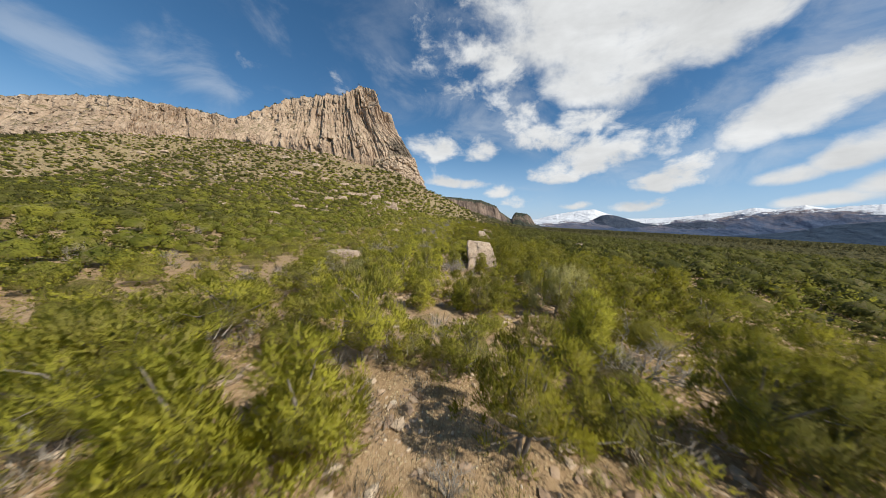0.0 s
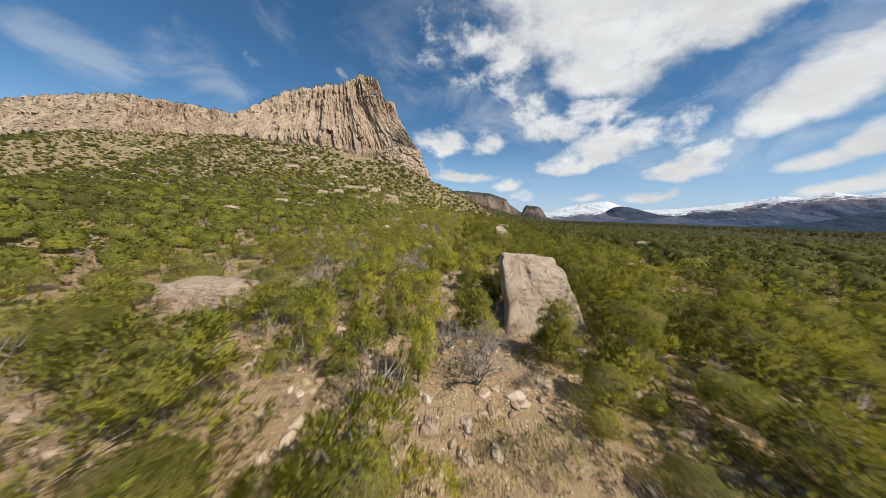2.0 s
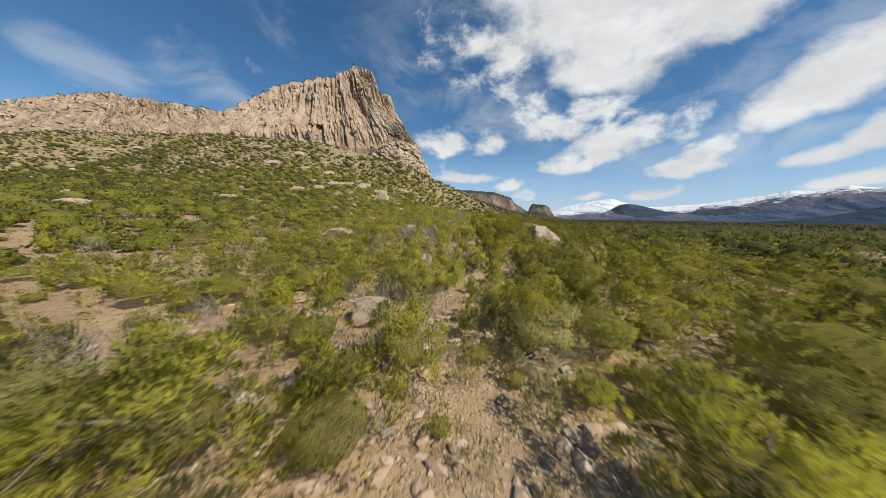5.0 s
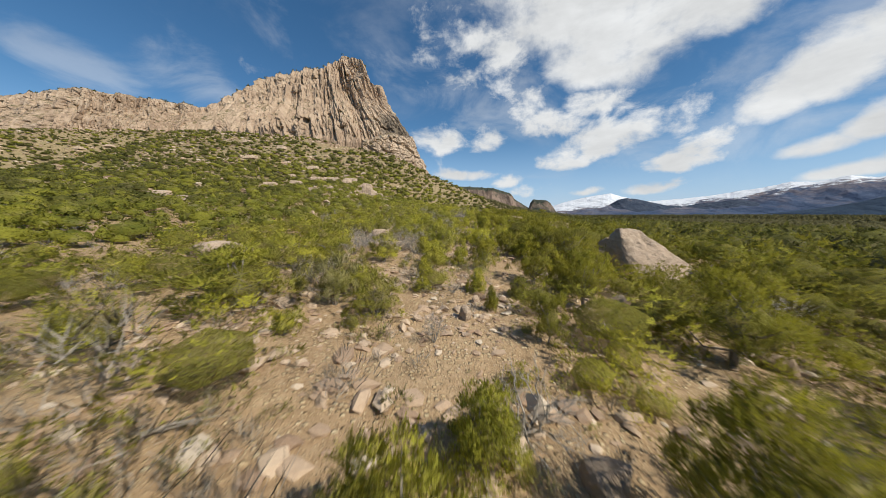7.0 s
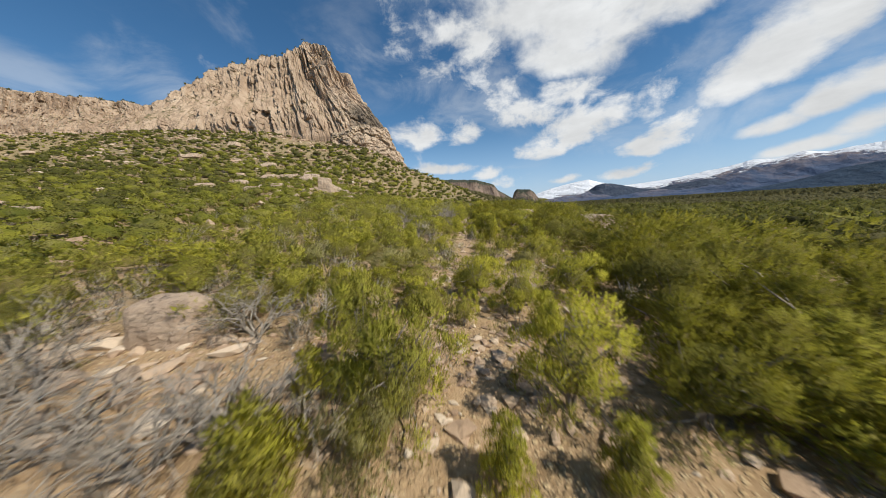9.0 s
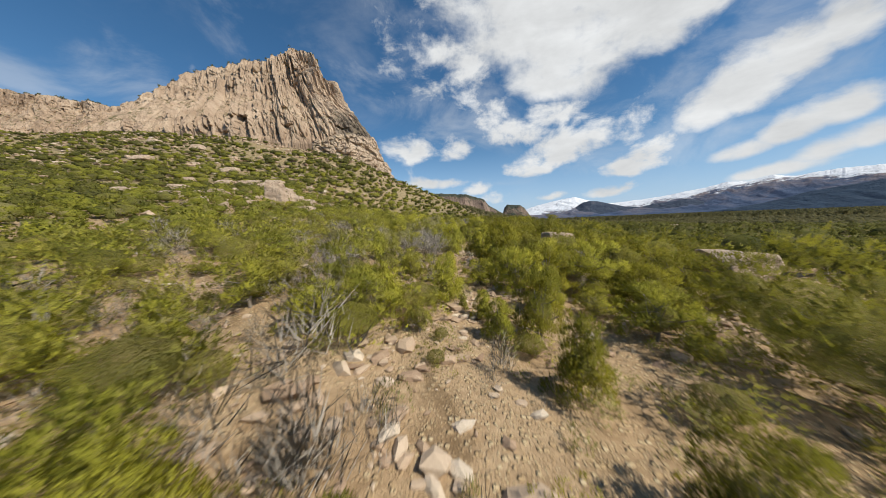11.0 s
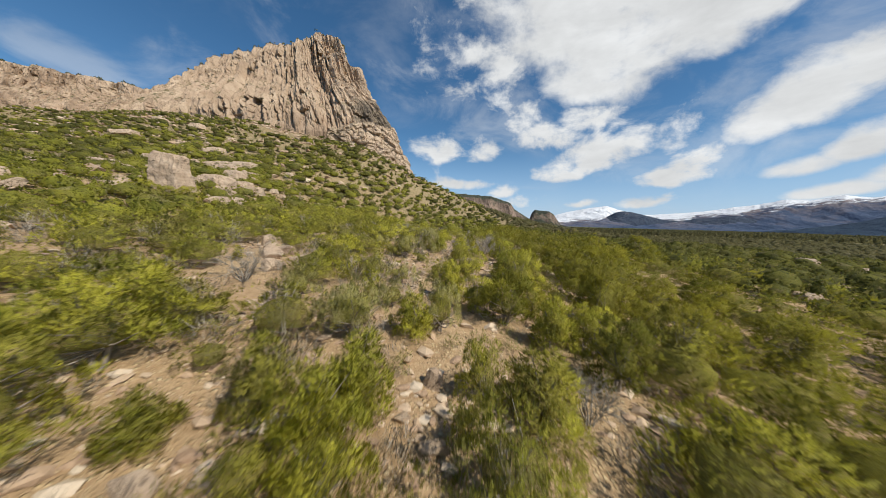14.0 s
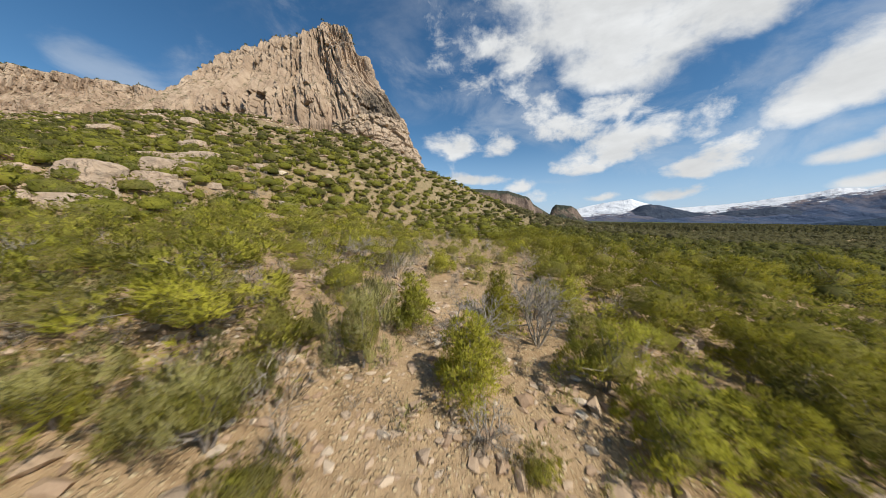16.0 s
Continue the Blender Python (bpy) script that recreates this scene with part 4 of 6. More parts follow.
def gravel(name, spots, low, high, label, seed):
    """Thousands of small stones as one mesh: chipped eight-sided lumps."""
    r = np.random.RandomState(seed)
    bm = bmesh.new()
    bmesh.ops.create_icosphere(bm, subdivisions=1, radius=1.0)
    v0 = np.array([v.co for v in bm.verts])
    f0 = np.array([[v.index for v in f.verts] for f in bm.faces])
    bm.free()
    n = len(spots)
    size = low + (high - low) * r.rand(n) ** 2.2
    shape = v0[None] * (1 + r.uniform(-0.42, 0.30, (n, len(v0), 1))) * np.stack([np.ones(n) * 1.15, r.uniform(0.5, 1, n), r.uniform(0.28, 0.6, n)], -1)[:, None]
    a = r.uniform(0, 6.28, n)
    c, s = np.cos(a)[:, None], np.sin(a)[:, None]
    x, y = shape[..., 0] * c - shape[..., 1] * s, shape[..., 0] * s + shape[..., 1] * c
    v = np.stack([x, y, shape[..., 2]], -1) * size[:, None, None]
    v += np.c_[spots, ground(spots[:, 0], spots[:, 1]) + size * 0.15][:, None]
    f = (f0[None] + (np.arange(n) * len(v0))[:, None, None]).reshape(-1, 3)
    me = mesh_from(name, v.reshape(-1, 3), f)
    me.polygons.foreach_set("use_smooth", np.zeros(len(f), bool))
    return thing(name, me, PEBBLE, label, "stones", "stuff")


# Open stony patches: x, y.
OPEN_A = [
    (-10.5, 6.4), (-1.5, 7.4), (13.4, 8.8), (-1.4, 9.0), (-2.5, 10.0), (-3.7, 10.7), (-7.2, 14.9), (16.1, 16.0), (-10.4, 21.7),
    (-7.0, 22.1), (-5.8, 22.4), (-3.7, 23.0), (0.4, 23.0), (-8.8, 23.0), (-5.3, 23.7), (-3.0, 23.9), (-0.1, 24.3), (-9.5, 24.9),
    (11.9, 25.1), (19.3, 28.4), (12.7, 28.9), (-4.7, 29.4), (17.0, 33.5), (-2.7, 36.5), (7.0, 37.4), (-9.3, 38.4), (9.8, 38.8),
    (-3.7, 39.1), (-10.1, 39.5), (14.5, 39.9), (9.8, 41.1), (14.8, 42.1), (0.4, 44.4), (-5.8, 46.7), (0.2, 47.2), (1.5, 48.1),
    (-5.1, 48.5), (0.6, 48.6), (-2.1, 49.6), (-0.2, 49.8), (-0.1, 51.9), (-19.1, 55.6), (0.5, 55.9), (2.2, 56.9), (-5.5, 57.2),
]
OPEN_B = [
    (6.4, 57.4), (3.3, 57.6), (2.2, 58.0), (6.5, 58.8), (8.6, 59.1), (-6.2, 59.3), (10.2, 59.8), (7.5, 60.6), (-14.4, 62.3),
    (-4.5, 64.8), (12.7, 68.7), (3.1, 83.4), (5.1, 84.1), (6.4, 84.2), (-0.6, 84.4), (-2.1, 84.6), (2.8, 85.3), (-0.4, 85.6),
    (-8.7, 86.8), (-0.3, 87.2), (3.7, 87.7), (-13.4, 88.9), (9.2, 92.8), (-9.8, 95.1), (-4.4, 96.6), (1.5, 96.9), (-3.2, 96.9),
    (-5.6, 97.1), (-2.2, 98.0), (0.4, 98.0), (1.5, 98.0), (-1.0, 98.4), (2.8, 98.8), (8.0, 99.6), (-0.5, 99.6), (1.5, 99.7),
    (0.5, 100.1), (3.1, 100.4), (6.6, 100.5), (8.5, 100.6), (10.2, 102.2), (1.4, 102.6), (2.4, 102.8), (-2.7, 102.9), (3.3, 103.4),
]
OPEN_C = [
    (-1.6, 103.9), (-3.0, 104.0), (0.8, 104.5), (-7.4, 105.3), (1.0, 105.6), (-0.1, 106.7), (-3.6, 106.8), (1.9, 107.6), (-5.2, 108.5),
    (-0.7, 109.0), (1.8, 109.6), (-4.0, 116.7), (1.4, 116.8), (2.7, 117.6), (-5.0, 117.7), (1.3, 117.8), (3.5, 118.2), (-8.1, 118.4),
    (8.5, 118.5), (-6.9, 118.7), (2.0, 118.9), (10.3, 119.6), (1.9, 120.7), (0.6, 121.7), (0.4, 123.4), (-5.8, 129.5), (4.1, 142.8),
    (0.4, 142.9), (9.8, 143.3), (3.0, 143.5), (4.1, 144.1), (11.9, 144.5), (3.2, 144.9), (6.7, 145.3), (2.5, 146.2), (6.2, 147.0),
    (4.1, 147.2), (2.0, 147.9), (9.2, 152.1), (8.0, 152.3), (4.9, 152.5), (11.6, 152.6), (14.1, 153.0), (6.4, 153.2), (4.6, 153.8),
]
OPEN_D = [
    (3.0, 154.0), (6.6, 154.4), (3.9, 154.5), (-1.9, 157.7), (7.1, 158.3), (21.8, 159.0), (0.1, 171.1), (2.1, 171.9), (-0.9, 172.0),
    (8.4, 172.1), (1.0, 172.7), (7.0, 173.3), (8.8, 173.8), (7.6, 174.2), (2.7, 174.9), (7.1, 175.2), (18.6, 175.8), (-0.2, 177.8),
    (2.7, 184.3), (1.8, 184.9), (9.6, 185.8), (4.7, 187.5), (9.6, 187.6), (16.7, 187.8), (4.4, 189.4), (11.1, 189.8), (19.6, 189.9),
    (3.6, 191.6), (7.1, 193.3), (12.7, 194.0), (0.1, 194.8), (7.5, 195.5), (-1.2, 195.5), (9.1, 195.7), (5.3, 195.8), (3.9, 196.0),
    (8.2, 196.5), (-1.8, 196.6), (7.1, 197.0), (5.9, 197.0), (13.1, 197.1), (3.8, 197.3), (-1.9, 197.7), (12.5, 198.1), (3.5, 199.0),
]
OPEN_E = [
    (1.2, 199.3), (6.9, 199.5), (11.7, 200.2), (1.6, 200.5), (0.1, 203.8), (7.7, 206.2), (6.0, 207.6),
]
OPEN = OPEN_A + OPEN_B + OPEN_C + OPEN_D + OPEN_E

scatter = np.random.RandomState(12)
beds = np.stack([scatter.uniform(-14, 22, 4400), scatter.uniform(-2, 222, 4400)], 1)
beds = beds[wave(beds[:, 0], beds[:, 1], 9, 77) + 0.5 * wave(beds[:, 0], beds[:, 1], 3, 78) > 0.05]
patches = np.repeat(np.array(OPEN), 26, axis=0)
beds = np.concatenate([beds, patches + scatter.normal(size=patches.shape) * 0.95])
gravel("stones", beds, 0.04, 0.22, "small pale stones strewn over the reddish soil", 13)
lumps = np.stack([scatter.uniform(-14, 20, 30000), scatter.uniform(-2, 222, 30000)], 1)
lumps = lumps[wave(lumps[:, 0], lumps[:, 1], 7, 81) + 0.6 * wave(lumps[:, 0], lumps[:, 1], 2.5, 82) > 0.05]
gravel("rubble", lumps, 0.06, 0.38, "angular tan rubble lying in patches on the soil", 14)
blocks = np.stack([scatter.uniform(-13, 18, 5200), scatter.uniform(20, 222, 5200)], 1)
blocks = blocks[wave(blocks[:, 0], blocks[:, 1], 11, 85) + 0.5 * wave(blocks[:, 0], blocks[:, 1], 4, 86) > 0.40]
gravel("rubble", blocks, 0.14, 0.55, "larger broken rocks in heaps on the soil", 16)
talus = np.stack([scatter.uniform(-640, 40, 38000), scatter.uniform(120, 520, 38000)], 1)
up_slope = foot_of(talus[:, 0], talus[:, 1])[0]
chance = 0.12 + 0.75 * np.exp(-up_slope / 35) + 0.45 * (wave(talus[:, 0], talus[:, 1], 40, 83) + 0.5 * wave(talus[:, 0], talus[:, 1], 14, 84) > 0.75)
talus = talus[(up_slope > 1) & (talus[:, 0] < -18) & (scatter.rand(len(talus)) < chance)]
gravel("talus", talus, 0.35, 2.6, "pale broken rock scattered over the hillside below the cliff", 15)

# ---------------------------------------------------------------- plants


def tube(points, radii, sides=5):
    """Corners and four-cornered faces of a tapered round limb."""
    p = np.array(points, float)
    t = np.gradient(p, axis=0)
    t /= np.linalg.norm(t, axis=1)[:, None] + 1e-9
    ref = np.where(np.abs(t[:, 2:3]) > 0.9, np.array([[1.0, 0, 0]]), np.array([[0, 0, 1.0]]))
    a = np.cross(t, ref)
    a /= np.linalg.norm(a, axis=1)[:, None] + 1e-9
    b = np.cross(t, a)
    ang = np.arange(sides) * 2 * np.pi / sides
    ring = a[:, None] * np.cos(ang)[None, :, None] + b[:, None] * np.sin(ang)[None, :, None]
    v = (p[:, None] + ring * np.array(radii)[:, None, None]).reshape(-1, 3)
    i, j = np.meshgrid(np.arange(len(p) - 1), np.arange(sides), indexing="ij")
    k = (j + 1) % sides
    f = np.stack([i * sides + j, i * sides + k, (i + 1) * sides + k, (i + 1) * sides + j], -1).reshape(-1, 4)
    return v, f


def gathered(pieces):
    vs, fs, n = [], [], 0
    for v, f in pieces:
        vs.append(v)
        fs.append(f + n)
        n += len(v)
    return np.concatenate(vs), np.concatenate(fs)


def lobes_of(r, form):
    """Clumps of a crown 1 high: centre and radius of each."""
    out = []
    if form == "cone":
        for i in range(34):
            z = 0.08 + 0.82 * (i + r.rand() * 0.6) / 34
            w = 0.30 * (1 - (z - 0.08) / 1.02) ** 0.70
            a = i * 2.4 + r.rand()
            q = w * (0.45 + 0.60 * r.rand())
            out.append((np.cos(a) * q, np.sin(a) * q, z, 0.065 + 0.085 * (1 - z)))
        out.append((0, 0, 0.90, 0.06))
    elif form == "round":
        for i in range(40):
            z = 0.09 + 0.79 * r.rand() ** 1.05
            w = 0.50 * math.sqrt(max(0.05, 1 - ((z - 0.36) / 0.62) ** 2))
            a = i * 2.4 + r.rand() * 0.8
            q = w * (0.40 + 0.62 * r.rand())
            out.append((np.cos(a) * q, np.sin(a) * q, z, 0.085 + 0.07 * r.rand()))
    else:
        for i in range(34):
            z = 0.14 + 0.66 * r.rand()
            a = i * 2.4 + r.rand() * 0.8
            q = 0.76 * math.sqrt(r.rand()) * (1.05 - 0.5 * z)
            out.append((np.cos(a) * q, np.sin(a) * q, z, 0.11 + 0.08 * r.rand()))
    return np.array(out)


def sprays(seed, form, count, length, width, rise=0.45, core=1, fill=0.0):
    """Leaf sprays of one crown as slim blades, 1 high: plumes on the outside of each clump, over a lumpy leafy inside (core: how finely cut; fill: its share of the crown)."""
    r = np.random.RandomState(seed)
    lob = lobes_of(r, form)
    pick = r.choice(len(lob), count, p=lob[:, 3] ** 2 / (lob[:, 3] ** 2).sum())
    inner = (np.arange(count) % 16 == 0)[:, None]
    c, rad = lob[pick, :3], lob[pick, 3:4]
    c = np.where(inner, c * np.array([0.6, 0.6, 0.9]), c)
    d = r.normal(size=(count, 3))
    away = np.c_[c[:, :2], np.zeros(count)]
    d += away * 1.3 / 0.4 + np.array([0, 0, 0.55])
    d /= np.linalg.norm(d, axis=1)[:, None]
    p = c + d * rad * np.where(inner, 0.2, 0.40 + 0.55 * r.rand(count, 1) ** 0.7)
    axis = d * 0.8 + np.array([0, 0, 0.80]) + r.normal(size=(count, 3)) * 0.28
    axis /= np.linalg.norm(axis, axis=1)[:, None]
    side = np.cross(axis, d + r.normal(size=(count, 3)) * 0.55)
    side /= np.linalg.norm(side, axis=1)[:, None] + 1e-9
    ln = length * (0.6 + 0.8 * r.rand(count, 1)) * np.where(inner, 1.4, 1.0)
    wd = width * (0.6 + 0.8 * r.rand(count, 1)) * np.where(inner, 1.7, 1.0)
    v = np.stack([p - side * wd, p + side * wd, p + axis * ln], 1)
    v[:, :, 2] = np.maximum(v[:, :, 2], 0.03)
    leaf = np.cross(axis, side)
    leaf *= np.sign((leaf * d).sum(1))[:, None] + 1e-6
    soft = d * 0.75 + leaf * 0.15 + np.c_[p[:, :2] * 0.9, p[:, 2] - 0.35 + rise]
    soft /= np.linalg.norm(soft, axis=1)[:, None]
    if not fill:
        return v.reshape(-1, 3), np.arange(count * 3).reshape(-1, 3), np.repeat(soft, 3, axis=0)
    bm = bmesh.new()
    bmesh.ops.create_icosphere(bm, subdivisions=core, radius=1.0)
    way = np.array([u.co for f in bm.faces for u in f.verts])
    bm.free()
    middle = np.array([0, 0, 0.42])
    arm = lob[:, :3] - middle
    near = (way @ arm.T) / (np.linalg.norm(arm, axis=1)[None] + 1e-6)
    size = np.max(np.where(near > 0.72, way @ arm.T + 0.45 * lob[:, 3][None], 0.10), axis=1)
    hull = middle + way * size[:, None] * fill
    hull[:, 2] = np.maximum(hull[:, 2], 0.05)
    v, soft = np.concatenate([v.reshape(-1, 3), hull]), np.concatenate([np.repeat(soft, 3, axis=0), way * 0.8 + np.array([0, 0, 0.3])])
    return v, np.arange(len(v)).reshape(-1, 3), soft


def darken_inside(me, blades, inside):
    """Gives the inside of each crown, which follows its blades, the second material, darkened as shade."""
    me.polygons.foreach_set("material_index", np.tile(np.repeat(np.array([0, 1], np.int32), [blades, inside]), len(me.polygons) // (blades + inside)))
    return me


def trunk_of(seed, form):
    r = np.random.RandomState(seed)
    lob = lobes_of(np.random.RandomState(seed), form)
    pieces = []
    stems = 1 if form == "cone" else 2 + r.randint(2)
    for s in range(stems):
        a = r.rand() * 6.28
        top = np.array([np.cos(a) * 0.12, np.sin(a) * 0.12, 0.72 if form != "shrub" else 0.4])
        pts = [np.array([np.cos(a) * 0.02, np.sin(a) * 0.02, -0.03])]
        for q in (0.25, 0.5, 0.75, 1.0):
            pts.append(top * np.array([q, q, q]) + np.r_[r.normal(size=2) * 0.025, 0])
        pieces.append(tube(pts, [0.026, 0.021, 0.016, 0.010, 0.004], 6))
        for i in r.choice(len(lob), 5, replace=False):
            start = pts[1] + (pts[3] - pts[1]) * r.rand()
            end = lob[i, :3]
            if end[2] < start[2] * 0.8:
                start = pts[1]
            bend = (start + end) / 2 + r.normal(size=3) * 0.03 - np.array([0, 0, 0.04])
            pieces.append(tube([start, bend, end], [0.014, 0.009, 0.003], 4))
    return gathered(pieces)


def bare_of(seed, spread=0.5):
    """A leafless shrub 1 high: stems that fork three times."""
    r = np.random.RandomState(seed)
    stems, pieces = [], []

    def fork(p, d, length, rad, level):
        d = d / np.linalg.norm(d)
        mid = p + d * length * 0.5 + r.normal(size=3) * length * 0.07
        end = p + d * length + r.normal(size=3) * length * 0.08
        end[2] = max(end[2], 0.03)
        (stems if level > 1 else pieces).append(tube([p, mid, end], [rad, rad * 0.8, rad * 0.5], 4 if level > 1 else 3))
        if level:
            for _ in range(3 if level > 2 else 4):
                fork(p + (end - p) * r.uniform(0.45, 1.0), d + r.normal(size=3) * 0.55 + np.array([0, 0, 0.12]), length * r.uniform(0.5, 0.75), rad * 0.56, level - 1)

    for s in range(8):
        a = s * 0.79 + r.rand()
        fork(np.array([np.cos(a) * 0.03, np.sin(a) * 0.03, -0.02]), np.array([np.cos(a) * spread, np.sin(a) * spread, 1.0]), 0.45, 0.016, 3)
    return gathered(stems), gathered(pieces)


FORMS = ["cone", "cone", "round", "round", "round", "cone", "shrub", "round", "cone", "shrub", "shrub", "shrub"]
CROWNS = [darken_inside(smooth(mesh_from("crown", *sprays(200 + i, f, 4300, 0.058, 0.0108, core=2, fill=0.50))), 4300, 80) for i, f in enumerate(FORMS)]
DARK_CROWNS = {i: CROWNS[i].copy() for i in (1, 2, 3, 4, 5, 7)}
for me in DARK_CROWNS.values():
    me.materials.append(SHADED_GREEN)
    me.materials.append(INNER_SHADE)
TRUNKS = [smooth(mesh_from("trunk", *trunk_of(200 + i, f))) for i, f in enumerate(FORMS)]
for i, me in enumerate(CROWNS):
    me.materials.append(OLIVE if i in (6, 9) else JUNIPER)
    me.materials.append(INNER_SHADE)
for me in TRUNKS:
    me.materials.append(BARK)
BARES = []
for i in range(4):
    pair = [mesh_from(name, *shape) for name, shape in zip(("trunk", "twig_crown"), bare_of(300 + i))]
    for me in pair:
        me.materials.append(DEADWOOD)
    BARES.append(pair)

KINDS = {
    "cone": ("juniper_tree", "upright bright green juniper tree on stony red soil", "tree"),
    "round": ("juniper_tree", "bushy rounded green juniper tree with a twisted trunk", "tree"),
    "shrub": ("scrub_bush", "low spreading grey-green scrub bush on stony soil", "bush"),
}


def plant(form_index, x, y, h, wide, turn):
    name, label, category = KINDS[FORMS[form_index]]
    crown = CROWNS[form_index]
    aside = x - float(path_x(y))
    # Trees right of the track carry their shaded sides in the crown colour.
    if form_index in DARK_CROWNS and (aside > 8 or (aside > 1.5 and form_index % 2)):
        name, label, crown = "dark_tree", "bushy tree on the valley side with shade in its dark green", DARK_CROWNS[form_index]
    root = new(name)
    tagged(root, label, category, "juniper woodland along the track")
    root.location = (x, y, float(ground(x, y)) - 0.03)
    root.rotation_euler = (0, 0, turn)
    root.scale = (h * wide, h * wide, h)
    for part_name, me in (("trunk", TRUNKS[form_index]), ("crown", crown)):
        new(part_name, me).parent = root
    return root


rng = np.random.RandomState(7)


def jittered(x0, x1, y0, y1, cell):
    i, j = np.meshgrid(np.arange(x0, x1, cell), np.arange(y0, y1, cell), indexing="ij")
    p = np.stack([i.ravel(), j.ravel()], 1)
    return p + rng.uniform(-0.42, 0.42, p.shape) * cell


def path_x(y):
    return np.interp(y, [0, 110, 136, 150, 170, 190, 240], [0.3, 0.5, 3, 5.4, 8, 9, 10])


def clear_of_boulders(p, margin=0.4):
    ok = np.ones(len(p), bool)
    for bx, by, half in BLOCKS + [(row[1], row[2], max(row[3][:2])) for row in BOULDERS]:
        ok &= np.hypot(p[:, 0] - bx, p[:, 1] - by) > half + margin
    return ok


# Single plants by stretch of the track: x, y, height, half width, kind (c upright, r rounded, s low, o olive, b bare).
STAND_A = [
    (-6.8, 6.2, 4.1, 1.5, "c"), (0.5, 6.6, 1.1, 0.6, "b"), (-11.4, 7.3, 3.3, 1.6, "r"), (-4.1, 7.4, 4.1, 1.6, "c"), (-9.5, 7.6, 1.9, 0.7, "s"),
    (13.4, 7.8, 4.6, 2.1, "r"), (11.2, 7.9, 4.6, 1.7, "r"), (3.0, 8.0, 4.0, 2.1, "r"), (6.8, 8.7, 2.4, 1.5, "r"), (-11.9, 9.3, 3.6, 2.2, "r"),
    (-16.1, 9.4, 2.7, 1.3, "r"), (10.0, 12.6, 3.6, 2.1, "b"), (1.7, 12.7, 3.9, 2.0, "r"), (-1.3, 13.3, 1.9, 1.2, "r"), (-4.0, 13.4, 4.4, 2.2, "r"),
    (8.3, 13.8, 4.3, 1.4, "c"), (-12.4, 14.7, 3.4, 2.0, "r"), (-8.2, 15.4, 2.5, 1.4, "r"), (19.9, 19.0, 3.6, 1.9, "r"), (-8.1, 21.1, 1.7, 1.0, "s"),
]
STAND_B = [
    (-4.2, 21.5, 1.5, 0.7, "s"), (10.0, 21.9, 4.5, 2.4, "o"), (-1.6, 21.9, 3.5, 0.9, "c"), (3.7, 21.9, 2.8, 1.5, "r"), (2.0, 22.2, 2.6, 0.8, "c"),
    (5.1, 22.3, 2.5, 1.0, "r"), (-11.9, 23.2, 2.9, 2.0, "r"), (-6.1, 23.5, 2.5, 1.1, "r"), (8.1, 23.7, 1.8, 1.3, "r"), (13.4, 24.3, 3.2, 1.6, "b"),
    (-1.0, 25.2, 2.8, 1.2, "r"), (2.2, 25.6, 4.3, 1.4, "r"), (-5.3, 25.8, 3.1, 1.3, "r"), (5.3, 26.6, 1.3, 1.0, "s"), (24.2, 26.7, 4.3, 1.8, "c"),
    (7.7, 26.9, 1.4, 0.9, "s"), (15.4, 27.6, 4.0, 2.2, "r"), (-3.3, 27.9, 2.4, 1.1, "c"), (-10.2, 28.3, 2.7, 1.8, "o"), (-14.8, 28.7, 2.2, 1.8, "r"),
]
STAND_C = [
    (-1.4, 30.9, 3.6, 1.7, "r"), (17.6, 31.0, 2.9, 1.4, "s"), (10.7, 32.1, 2.3, 2.2, "r"), (-8.6, 33.3, 2.9, 2.0, "r"), (-3.8, 36.2, 1.6, 0.6, "c"),
    (-0.5, 36.2, 2.6, 0.8, "r"), (-6.8, 36.3, 1.5, 0.8, "s"), (2.0, 36.4, 2.3, 1.1, "b"), (9.1, 37.2, 2.6, 1.2, "r"), (-5.4, 37.3, 2.9, 1.1, "r"),
    (15.2, 37.5, 3.5, 2.4, "r"), (2.6, 37.8, 2.8, 0.8, "b"), (-3.4, 38.0, 2.7, 0.8, "c"), (-11.5, 38.3, 1.4, 1.5, "s"), (6.0, 38.4, 3.0, 1.0, "c"),
    (0.8, 39.2, 1.7, 1.0, "b"), (-12.9, 40.0, 1.4, 1.1, "s"), (-2.3, 40.2, 2.9, 1.1, "r"), (-0.6, 40.7, 2.1, 0.9, "r"), (-9.1, 40.7, 2.2, 1.4, "r"),
]
STAND_D = [
    (2.3, 40.8, 2.9, 1.1, "c"), (-11.2, 40.9, 1.7, 1.4, "r"), (26.9, 40.9, 3.4, 1.7, "r"), (15.8, 41.2, 2.5, 1.9, "r"), (18.5, 42.0, 2.6, 1.7, "r"),
    (14.0, 42.0, 2.4, 1.5, "r"), (-7.6, 42.4, 2.3, 0.8, "c"), (-1.6, 45.3, 2.3, 1.5, "r"), (-6.7, 45.5, 2.1, 1.3, "r"), (-12.8, 45.8, 2.1, 2.1, "o"),
    (-3.0, 46.6, 1.7, 0.7, "c"), (13.6, 46.7, 2.9, 1.7, "r"), (-1.1, 46.7, 2.1, 0.6, "c"), (3.9, 47.1, 2.4, 1.3, "r"), (-6.3, 47.4, 2.5, 1.5, "r"),
    (5.6, 47.5, 2.3, 1.2, "r"), (16.7, 47.5, 3.0, 1.5, "r"), (-8.9, 47.9, 1.9, 1.1, "o"), (-11.0, 48.3, 1.7, 1.0, "b"), (-3.3, 48.9, 1.9, 1.1, "r"),
]
